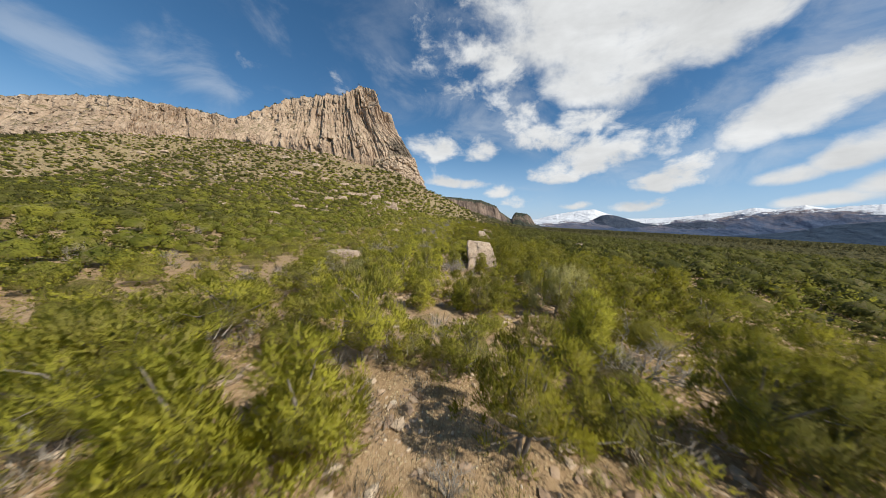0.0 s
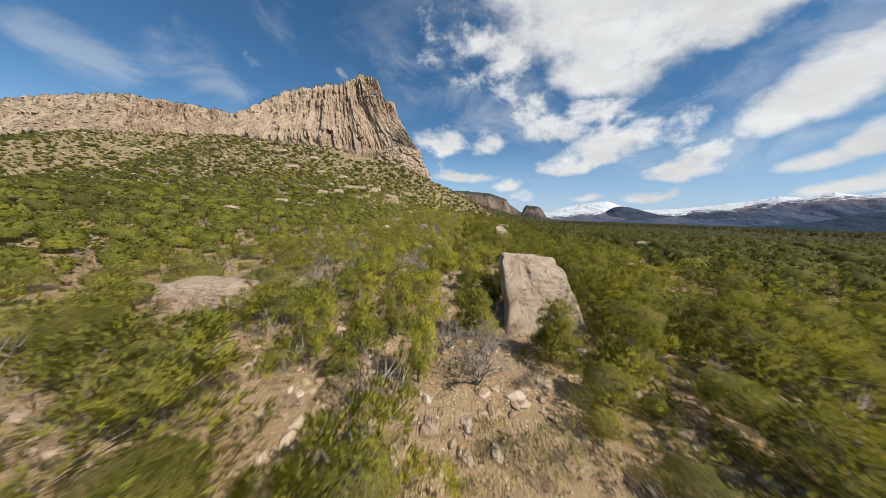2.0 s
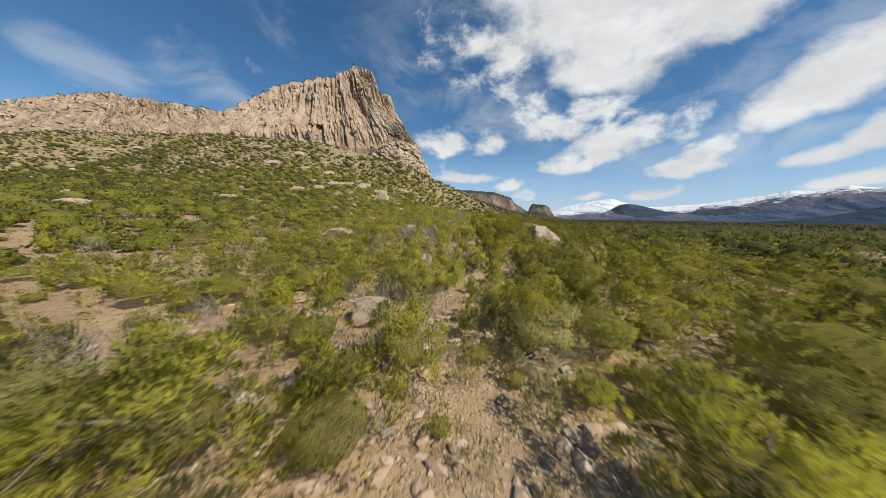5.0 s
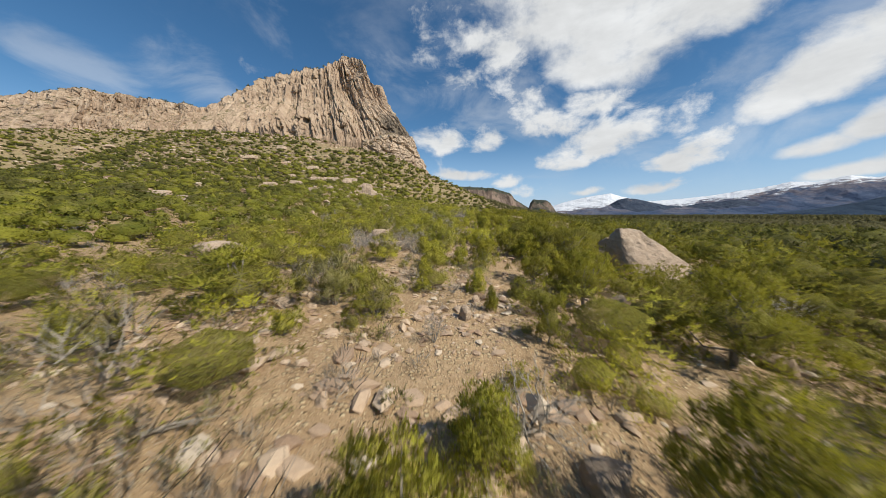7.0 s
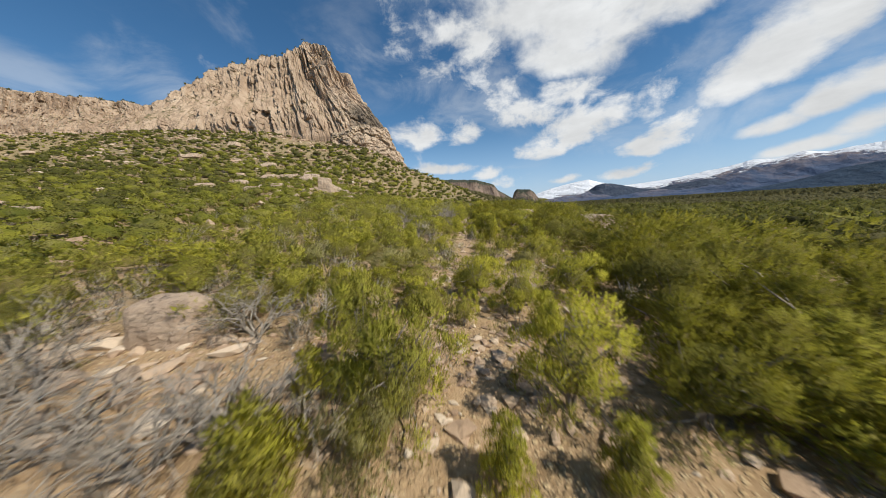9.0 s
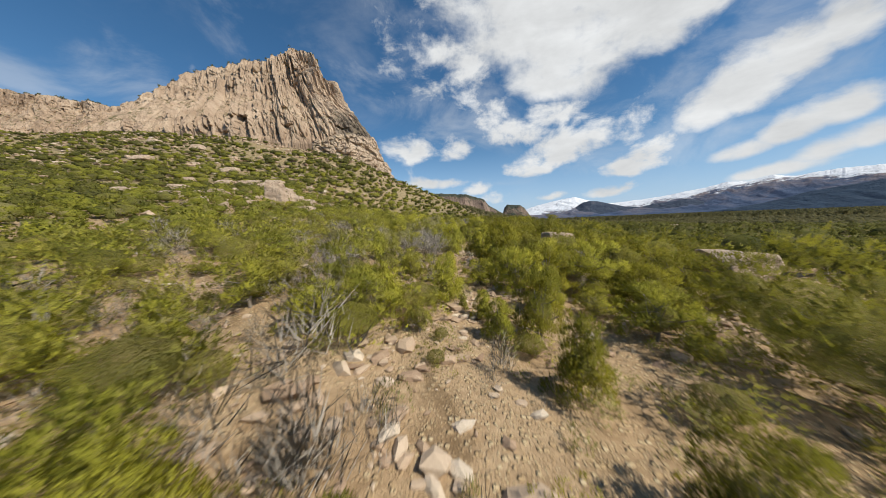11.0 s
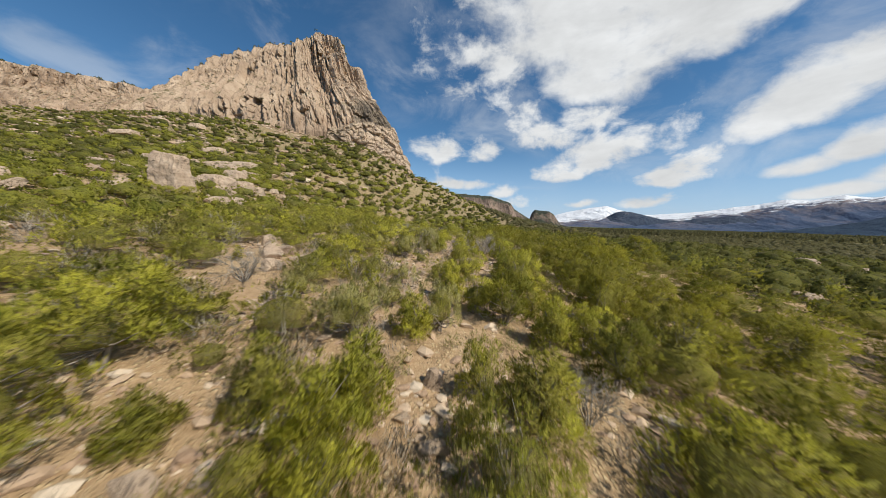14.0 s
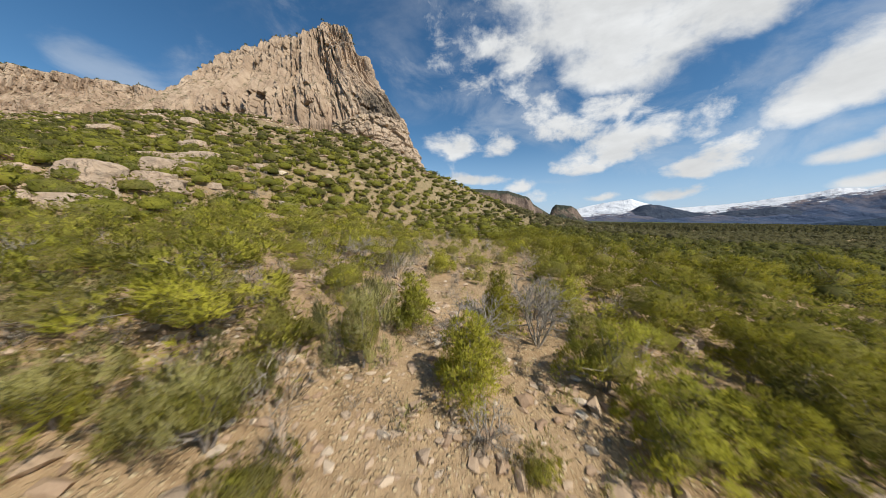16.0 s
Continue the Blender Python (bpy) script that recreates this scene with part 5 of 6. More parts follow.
STAND_E = [
    (2.6, 49.3, 2.9, 1.4, "r"), (8.4, 49.3, 1.8, 1.0, "r"), (-6.1, 49.8, 3.1, 1.3, "r"), (-0.8, 50.3, 2.2, 0.6, "c"), (-2.2, 50.6, 1.3, 0.6, "c"),
    (7.4, 51.8, 2.1, 1.3, "r"), (-2.8, 53.0, 2.4, 0.9, "b"), (7.3, 54.4, 2.9, 1.3, "r"), (-5.7, 54.7, 1.1, 0.6, "s"), (12.5, 55.0, 2.7, 1.5, "r"),
    (-16.1, 55.0, 1.6, 1.2, "r"), (-2.4, 55.2, 2.2, 0.8, "c"), (3.2, 55.4, 2.5, 0.7, "c"), (9.4, 56.6, 2.2, 1.3, "r"), (-0.9, 56.7, 2.8, 0.9, "r"),
    (-9.9, 56.7, 2.0, 1.1, "r"), (0.6, 56.7, 3.1, 0.9, "r"), (-7.2, 57.7, 2.2, 1.1, "r"), (-13.5, 58.2, 1.8, 1.2, "r"), (0.5, 58.3, 3.0, 1.3, "r"),
]
STAND_F = [
    (3.5, 58.8, 2.4, 1.0, "r"), (-3.7, 59.0, 2.5, 0.7, "b"), (9.8, 60.8, 2.9, 1.9, "r"), (2.0, 61.2, 2.3, 1.0, "r"), (15.9, 61.4, 1.8, 1.2, "r"),
    (14.4, 61.7, 2.1, 1.2, "r"), (6.1, 61.8, 2.6, 1.5, "r"), (-6.9, 64.0, 1.9, 1.3, "r"), (-2.5, 64.5, 2.3, 1.6, "o"), (10.7, 65.5, 2.4, 1.3, "r"),
    (5.3, 66.3, 2.5, 1.4, "r"), (-5.4, 67.2, 2.3, 1.5, "r"), (-6.2, 82.0, 0.7, 0.6, "s"), (-3.1, 82.4, 1.5, 0.6, "r"), (0.7, 82.4, 2.1, 0.6, "r"),
    (6.1, 83.2, 1.0, 0.9, "s"), (-4.6, 83.5, 1.9, 1.2, "r"), (-2.9, 83.7, 2.2, 0.9, "r"), (-7.9, 83.9, 1.8, 1.6, "r"), (4.0, 84.0, 1.9, 0.7, "c"),
]
STAND_G = [
    (8.0, 84.5, 1.5, 0.9, "r"), (-1.5, 85.1, 2.2, 0.8, "c"), (0.8, 85.5, 1.2, 0.6, "c"), (7.0, 85.6, 2.3, 1.0, "r"), (7.0, 87.2, 2.9, 0.9, "r"),
    (-13.8, 87.2, 2.4, 1.5, "r"), (2.5, 87.6, 2.6, 1.0, "r"), (-5.2, 88.0, 1.6, 1.0, "r"), (-3.4, 88.3, 2.4, 0.9, "c"), (-10.8, 88.4, 2.0, 1.7, "r"),
    (-8.8, 89.3, 1.8, 1.3, "o"), (-0.7, 89.4, 2.4, 1.0, "c"), (13.7, 89.5, 3.2, 2.0, "o"), (4.6, 89.5, 2.8, 1.3, "r"), (0.9, 91.4, 1.8, 0.7, "c"),
    (2.0, 92.5, 1.6, 1.0, "b"), (10.6, 96.1, 3.2, 1.6, "r"), (-6.3, 96.2, 1.1, 0.8, "s"), (-0.5, 96.6, 1.4, 0.2, "b"), (4.1, 96.8, 1.9, 0.6, "r"),
]
STAND_H = [
    (-4.1, 97.4, 0.8, 0.5, "s"), (-9.7, 98.3, 2.7, 2.3, "r"), (-3.4, 98.9, 1.6, 1.1, "r"), (-11.7, 99.6, 1.8, 1.5, "r"), (-5.9, 99.8, 2.5, 1.4, "o"),
    (2.3, 100.0, 1.3, 0.3, "c"), (11.5, 100.3, 1.9, 1.2, "r"), (7.7, 101.2, 2.8, 1.2, "r"), (-1.6, 102.4, 0.9, 0.5, "c"), (0.3, 102.4, 0.7, 0.6, "b"),
    (-6.0, 102.5, 1.4, 1.1, "s"), (7.2, 102.6, 1.8, 0.8, "r"), (4.4, 102.6, 1.2, 0.7, "c"), (1.8, 102.7, 1.5, 0.5, "c"), (-13.0, 102.8, 1.7, 2.2, "r"),
    (8.2, 104.1, 2.0, 1.3, "r"), (13.0, 104.6, 1.7, 1.1, "r"), (-1.7, 104.8, 1.4, 0.4, "c"), (-5.6, 105.5, 0.9, 0.5, "s"), (6.3, 105.8, 2.8, 1.4, "r"),
]
STAND_I = [
    (-11.5, 106.1, 2.6, 1.8, "r"), (5.2, 106.7, 2.9, 1.5, "r"), (21.1, 106.8, 1.3, 1.6, "r"), (-9.6, 107.9, 2.2, 1.5, "r"), (-1.5, 108.4, 1.9, 0.8, "c"),
    (3.0, 108.6, 2.3, 1.1, "r"), (5.7, 108.9, 2.9, 2.2, "r"), (0.8, 109.6, 1.6, 0.6, "c"), (-5.9, 110.0, 2.4, 1.2, "r"), (12.2, 110.3, 1.9, 1.6, "r"),
    (-1.3, 110.4, 2.0, 1.0, "c"), (3.6, 114.0, 1.4, 0.4, "c"), (1.5, 114.2, 1.5, 0.4, "c"), (-2.8, 114.2, 1.7, 0.7, "c"), (3.5, 115.9, 3.3, 1.0, "r"),
    (7.2, 116.1, 1.7, 0.8, "r"), (-2.9, 116.5, 1.3, 0.4, "c"), (-1.6, 116.7, 2.8, 0.8, "r"), (-6.0, 116.8, 0.9, 0.6, "s"), (-8.6, 118.1, 0.5, 0.5, "s"),
]
STAND_J = [
    (10.1, 118.2, 2.1, 1.0, "r"), (-6.0, 119.1, 1.9, 1.2, "b"), (1.4, 120.1, 1.5, 0.5, "s"), (11.4, 120.6, 2.1, 1.0, "r"), (4.0, 121.3, 2.1, 1.0, "r"),
    (-6.0, 121.4, 2.4, 1.2, "r"), (7.2, 122.9, 2.2, 1.2, "r"), (10.0, 123.0, 2.5, 1.2, "r"), (2.3, 123.1, 2.0, 1.2, "r"), (-2.5, 124.4, 1.1, 1.1, "r"),
    (-16.9, 128.2, 2.4, 2.0, "r"), (-2.0, 142.3, 1.8, 0.9, "r"), (5.1, 142.3, 1.6, 0.5, "c"), (6.9, 142.6, 2.6, 0.9, "r"), (2.0, 142.7, 1.4, 0.6, "s"),
    (13.2, 143.7, 1.5, 1.2, "r"), (4.9, 144.1, 1.3, 0.4, "c"), (-2.5, 144.2, 1.9, 1.2, "b"), (10.6, 144.5, 1.3, 0.8, "r"), (8.2, 144.9, 1.9, 0.8, "c"),
]
STAND_K = [
    (4.1, 145.0, 0.8, 0.2, "c"), (0.2, 145.1, 1.7, 0.9, "r"), (-6.4, 145.7, 1.3, 1.3, "b"), (3.4, 146.1, 2.3, 0.7, "c"), (-1.7, 146.3, 2.9, 1.4, "r"),
    (12.1, 146.7, 1.7, 1.3, "r"), (7.7, 147.1, 2.5, 1.1, "r"), (19.2, 148.8, 2.7, 1.9, "r"), (6.0, 149.8, 1.6, 1.1, "r"), (1.5, 149.9, 1.6, 0.8, "r"),
    (-0.8, 151.2, 0.8, 0.6, "s"), (1.2, 151.5, 1.5, 0.8, "o"), (6.0, 151.6, 0.7, 0.6, "s"), (4.2, 152.2, 1.7, 0.5, "c"), (0.9, 153.4, 1.2, 0.9, "r"),
    (16.3, 154.0, 1.3, 1.0, "r"), (-5.9, 154.7, 1.8, 1.3, "b"), (9.1, 154.8, 3.7, 1.7, "r"), (2.9, 154.9, 3.6, 0.5, "b"), (0.7, 154.9, 1.2, 0.9, "r"),
]
STAND_L = [
    (-1.6, 155.2, 2.0, 0.6, "c"), (17.6, 156.5, 1.9, 1.1, "r"), (13.0, 156.9, 2.6, 1.4, "r"), (4.4, 157.0, 2.0, 1.1, "r"), (2.6, 157.7, 2.6, 2.1, "b"),
    (12.9, 161.7, 2.7, 1.4, "r"), (8.7, 162.3, 2.8, 1.0, "c"), (5.3, 162.5, 1.1, 0.9, "o"), (15.5, 163.2, 2.3, 1.9, "c"), (3.2, 165.4, 1.9, 0.7, "s"),
    (13.1, 165.5, 1.5, 0.7, "b"), (16.1, 168.1, 1.8, 1.5, "r"), (12.5, 168.2, 1.8, 1.2, "r"), (-9.2, 168.4, 2.0, 1.4, "b"), (6.2, 168.5, 3.3, 1.2, "c"),
    (5.3, 171.0, 1.7, 0.9, "r"), (9.1, 171.4, 2.2, 1.1, "r"), (0.9, 171.8, 1.3, 0.6, "c"), (4.7, 172.1, 2.2, 0.8, "r"), (8.3, 172.8, 1.4, 0.4, "s"),
]
STAND_M = [
    (2.9, 172.9, 2.2, 0.6, "c"), (5.3, 173.3, 2.3, 0.8, "c"), (16.1, 173.5, 1.9, 1.0, "r"), (-2.4, 173.5, 2.8, 1.6, "r"), (10.6, 174.1, 2.2, 1.1, "c"),
    (8.9, 174.6, 1.9, 0.7, "r"), (12.5, 174.6, 2.0, 0.8, "b"), (-5.1, 175.4, 1.2, 1.4, "r"), (-2.4, 176.1, 1.6, 1.3, "r"), (14.6, 176.5, 2.6, 1.1, "r"),
    (3.6, 177.2, 2.5, 1.5, "o"), (6.1, 178.1, 1.9, 0.8, "c"), (18.7, 178.3, 3.0, 1.3, "r"), (24.1, 178.5, 2.8, 1.6, "r"), (7.4, 179.2, 3.2, 1.1, "o"),
    (11.1, 181.4, 2.7, 1.5, "r"), (7.9, 183.6, 3.8, 0.8, "c"), (18.1, 183.8, 3.5, 1.5, "r"), (10.6, 184.3, 1.5, 0.6, "c"), (4.2, 185.9, 1.5, 1.1, "o"),
]
STAND_N = [
    (13.0, 186.0, 3.5, 1.4, "r"), (-1.1, 187.0, 2.3, 1.9, "r"), (23.2, 189.3, 3.1, 2.2, "r"), (9.5, 189.5, 3.6, 1.4, "r"), (13.6, 191.8, 2.8, 1.2, "c"),
    (4.9, 194.2, 1.1, 0.9, "s"), (1.7, 194.8, 1.6, 1.0, "s"), (24.7, 195.1, 3.8, 2.4, "r"), (3.1, 195.1, 2.5, 1.3, "o"), (11.0, 195.9, 0.6, 0.6, "s"),
    (9.8, 196.8, 1.0, 0.8, "b"), (-4.3, 197.1, 1.8, 1.8, "o"), (16.3, 198.1, 2.0, 1.5, "r"), (9.3, 198.6, 3.5, 1.1, "c"), (-0.8, 198.7, 3.2, 2.4, "r"),
    (5.3, 199.0, 3.3, 1.3, "o"), (14.5, 199.5, 2.7, 1.3, "r"), (9.4, 201.5, 3.1, 1.5, "b"), (-8.3, 202.1, 2.1, 1.2, "r"), (6.6, 202.4, 2.6, 1.0, "c"),
]
STAND_O = [
    (12.8, 202.5, 3.4, 1.3, "b"), (11.1, 204.6, 2.7, 0.8, "c"), (13.4, 205.6, 3.0, 1.8, "b"), (23.6, 208.8, 2.9, 2.0, "r"), (2.0, 211.0, 1.9, 1.7, "r"),
    (7.1, 212.9, 2.0, 1.0, "c"), (-0.3, 213.1, 2.6, 1.3, "b"), (34.5, 215.6, 3.3, 2.4, "r"), (45.2, 218.0, 4.6, 2.4, "r"),
]
STAND_P = [
    (-2.5, 160.5, 2.0, 1.2, "o"), (-0.3, 159.9, 1.8, 1.1, "o"), (0.1, 162.3, 1.8, 1.0, "o"), (-1.5, 165.3, 1.4, 0.8, "s"), (-1.4, 170.7, 2.6, 1.3, "r"),
    (-4.5, 169.0, 2.4, 1.6, "r"), (-4.7, 162.3, 1.5, 1.0, "s"), (-2.4, 162.5, 1.8, 1.1, "o"), (1.4, 159.9, 1.8, 1.0, "r"), (3.6, 160.5, 1.8, 1.0, "b"),
    (2.3, 161.3, 1.6, 0.9, "b"), (2.3, 164.3, 1.8, 0.9, "b"), (5.9, 161.2, 1.5, 0.9, "r"), (6.5, 166.3, 2.2, 0.8, "c"), (8.3, 160.4, 3.0, 1.0, "c"),
    (11.7, 165.3, 2.3, 1.1, "r"), (11.4, 160.5, 2.4, 1.2, "r"), (15.7, 166.7, 2.2, 0.9, "c"), (22.2, 164.0, 3.0, 1.6, "r"), (18.7, 161.7, 2.6, 1.3, "r"),
    (30.9, 169.5, 3.0, 1.7, "r"), (38.2, 180.4, 2.8, 1.6, "r"), (21.4, 167.4, 3.0, 1.5, "r"), (25.6, 166.0, 2.8, 1.6, "r"), (24.0, 161.0, 2.6, 1.5, "r"),
]
STAND_Q = [
    (-8.9, 156.0, 2.2, 1.4, "b"), (-0.1, 149.4, 2.4, 1.0, "r"), (2.9, 149.8, 1.8, 0.8, "r"), (8.4, 152.9, 2.8, 1.5, "r"), (7.8, 149.0, 2.4, 1.1, "r"),
    (11.2, 149.3, 2.2, 1.2, "r"), (14.8, 154.8, 2.2, 1.1, "r"), (17.9, 153.3, 2.4, 1.4, "r"), (22.5, 154.4, 2.6, 1.6, "r"), (0.8, 157.0, 2.4, 0.9, "b"),
    (-3.8, 149.7, 2.4, 1.6, "b"), (-1.8, 148.0, 1.6, 1.2, "o"), (-7.9, 152.0, 2.0, 1.4, "r"), (-36.4, 207.8, 2.2, 1.4, "r"), (-38.6, 206.8, 2.4, 1.5, "r"), (-35.0, 209.6, 2.4, 1.4, "r"), (-40.8, 207.4, 2.2, 1.5, "r"), (-3.4, 156.4, 2.0, 1.2, "b"), (-5.6, 158.4, 1.8, 1.2, "o"),
]
STAND_R = [
    (22.0, 201.9, 2.4, 1.2, "r"), (21.1, 199.3, 2.4, 1.3, "r"), (28.4, 203.8, 2.6, 1.5, "r"), (14.5, 196.5, 2.0, 1.0, "r"), (17.3, 196.9, 2.0, 1.1, "r"),
    (20.9, 198.1, 2.4, 1.2, "r"), (-0.2, 194.8, 2.0, 1.3, "o"), (0.1, 143.4, 2.2, 1.2, "r"), (-5.6, 144.5, 2.0, 1.3, "r"), (13.8, 146.8, 2.2, 1.3, "r"),
    (-5.2, 146.4, 2.0, 1.3, "r"), (11.7, 142.3, 2.2, 1.3, "r"), (14.4, 145.6, 2.2, 1.3, "r"), (-7.0, 115.0, 1.5, 1.1, "b"), (-5.1, 114.6, 1.5, 1.0, "b"),
    (-9.7, 116.4, 1.6, 1.2, "b"), (-1.1, 114.8, 1.6, 0.8, "o"), (-0.5, 115.9, 2.6, 1.1, "r"), (6.2, 115.2, 2.4, 1.3, "r"),
]
STAND_S = [
    (13.1, 179.3, 2.4, 0.9, "c"), (13.2, 183.3, 2.2, 1.1, "r"), (19.0, 180.9, 2.4, 1.2, "r"), (24.1, 183.4, 2.4, 1.3, "r"), (20.7, 180.1, 2.4, 1.2, "r"),
    (24.0, 186.7, 2.6, 1.4, "r"), (15.3, 180.3, 2.2, 1.0, "r"), (28.1, 187.0, 2.6, 1.5, "r"), (15.2, 179.0, 2.0, 1.0, "r"), (-4.3, 181.5, 2.0, 1.3, "b"),
    (-0.4, 180.1, 1.8, 1.1, "o"), (4.6, 181.1, 1.6, 0.9, "o"), (9.6, 182.3, 2.2, 1.0, "r"),
]
STANDS = STAND_A + STAND_B + STAND_C + STAND_D + STAND_E + STAND_F + STAND_G + STAND_H + STAND_I + STAND_J + STAND_K + STAND_L + STAND_M + STAND_N + STAND_O + STAND_P + STAND_Q + STAND_R + STAND_S

NATIVE = {"c": 0.34, "r": 0.52, "s": 0.80, "o": 0.80, "b": 0.55}
CHOICE = {"c": [0, 1, 5, 8], "r": [2, 3, 4, 7], "s": [10, 11], "o": [6, 9]}
STANDS += [(9.6, 113.4, 3.2, 1.6, "r"), (11.6, 112.4, 3.4, 1.7, "r"), (10.6, 116.2, 3.3, 1.7, "r"), (13.2, 115.4, 3.5, 1.8, "r"), (8.4, 118.4, 3.0, 1.5, "r"),
           (12.0, 119.0, 3.4, 1.7, "r"), (8.2, 114.9, 2.6, 1.2, "c"), (14.6, 118.0, 3.2, 1.6, "r"), (-4.0, 115.2, 1.9, 1.3, "b"),
           (-7.8, 114.0, 2.1, 1.5, "b"), (-9.4, 111.8, 2.0, 1.4, "b"), (9.8, 163.0, 2.6, 1.4, "r"), (11.4, 161.4, 2.8, 1.5, "r"), (10.6, 166.6, 2.6, 1.4, "r"),
           (12.8, 164.4, 3.0, 1.6, "r"), (10.6, 150.6, 2.8, 1.5, "r"), (9.4, 147.4, 2.6, 1.3, "r"), (12.6, 148.4, 3.0, 1.6, "r"), (12.0, 153.2, 2.8, 1.5, "r")]
for n, (x, y, h, half, kind) in enumerate(STANDS):
    if x < -4.0 and 112.0 < y < 119.5 and kind != "b" and abs((x + 9.0) * 0.70 + (y - 119.2) * 0.71) < 1.9:
        continue                                         # open stones before the rounded boulder
    if math.hypot(x - 15.5, y - 107.5) < 3.2 or math.hypot(x - 5.5, y - 107.8) < 1.4:
        continue
    h, half = h * 1.16, half * 1.18
    if abs(x - float(path_x(y))) < 2.5:
        h = min(h, 3.0)
    if abs(x - float(path_x(y))) < 8:
        half = min(half, 2.0)
    wide = min(1.7, max(0.6, 1.10 * half / (h * NATIVE[kind])))
    if kind == "b":
        ob = tagged(new("bare_shrub"), "leafless grey shrub with tangled twigs", "shrub", "leafless shrubs along the track")
        for part_name, me in zip(("trunk", "twig_crown"), BARES[n % 4]):
            new(part_name, me).parent = ob
        ob.location, ob.rotation_euler = (x, y, float(ground(x, y))), (0, 0, rng.uniform(0, 6.28))
        ob.scale = (h * wide, h * wide, h)
    else:
        plant(CHOICE[kind][n % len(CHOICE[kind])], x, y, h, wide, rng.uniform(0, 6.28))

# Two thinner stretches of the track get their own young trees.
young = np.concatenate([jittered(-9, 10, 62, 83, 2.7), jittered(-7, 13, 120, 141, 2.7)])
young = young[clear_of_boulders(young) & (np.abs(young[:, 0] - path_x(young[:, 1])) > 1.3) & (rng.rand(len(young)) < 0.5)]
taken = np.array([row[:2] for row in STANDS])
young = young[np.min(np.hypot(young[:, None, 0] - taken[None, :, 0], young[:, None, 1] - taken[None, :, 1]), axis=1) > 1.6]
for n, (x, y) in enumerate(young):
    plant((0, 2, 6, 3, 5, 10, 4, 8)[n % 8], float(x), float(y), rng.uniform(1.4, 2.7), rng.uniform(0.85, 1.2), rng.uniform(0, 6.28))

# The rest of the plants, simpler with distance from the track.
core_grid = jittered(-16, 26, -4, 222, 2.25)
near = np.concatenate([core_grid, jittered(-62, 62, -8, 262, 2.9)])
inner = np.arange(len(near)) < len(core_grid)
core = (near[:, 0] > -16) & (near[:, 0] < 26) & (near[:, 1] < 222)
near = near[inner | ~core]
near = near[clear_of_boulders(near)]
spots, room = np.array([row[:2] for row in STANDS]), np.array([row[3] for row in STANDS])
front = np.concatenate([np.array(OPEN), [(5.5, 39.4), (7.4, 39.8), (4.0, 40.0), (8.8, 41.3), (6.4, 38.6), (-8.2, 117.6), (-7.4, 116.8), (-6.4, 115.6), (-8.8, 116.4), (-5.6, 114.4), (-7.4, 115.4), (-4.6, 113.2), (14.6, 108.2), (15.4, 106.8), (16.4, 107.2), (13.8, 106.2), (12.8, 104.6), (14.6, 104.8), (15.8, 105.2)]])
gap = np.min(np.hypot(near[:, None, 0] - spots[None, :, 0], near[:, None, 1] - spots[None, :, 1]) - room[None], axis=1)
bare = np.min(np.hypot(near[:, None, 0] - front[None, :, 0], near[:, None, 1] - front[None, :, 1]), axis=1)
off_track = np.abs(near[:, 0] - path_x(near[:, 1]))
bare = np.where((off_track > 2.5) & (near[:, 1] > 24), bare + np.where((near[:, 1] > 104) & (near[:, 1] < 136), 0.5, 0.25), bare)
keep = (np.hypot(near[:, 0] + 17.2, near[:, 1] - 104.6) > 2.6) & (gap > 0.15) & (bare > np.where(near[:, 1] < 24, 1.5, np.where((near[:, 1] > 60) & (near[:, 0] < path_x(near[:, 1]) - 3.5), 0.3, np.where((near[:, 0] > 9) & (near[:, 1] > 100), 0.6, 0.9)))) & (rng.rand(len(near)) < np.where(off_track < 5, 0.75, 0.97))
big = np.array([row for row in LOOSE if row[2] > 0.42])
keep &= np.min(np.hypot(near[:, None, 0] - big[None, :, 0], near[:, None, 1] - big[None, :, 1]) - big[None, :, 2], axis=1) > 0.55
for bx, by, free in [(-8.2, 117.4, 1.7), (-6.8, 115.8, 1.5), (-5.4, 114.2, 1.3), (23.6, 147.6, 2.6), (21.6, 144.4, 2.0),
                     (-10.9, 58.4, 1.6), (-7.1, 56.2, 1.6), (-6.8, 60.4, 1.6), (-10.4, 63.0, 1.6), (2.7, 59.0, 1.6), (3.1, 56.6, 1.6), (11.3, 62.4, 1.6), (9.1, 58.6, 1.6), (15.0, 62.2, 1.6), (-0.5, 55.4, 1.6)]:       # open ground before two boulders and early on the way
    keep &= np.hypot(near[:, 0] - bx, near[:, 1] - by) > free
near, off_track = near[keep], off_track[keep]


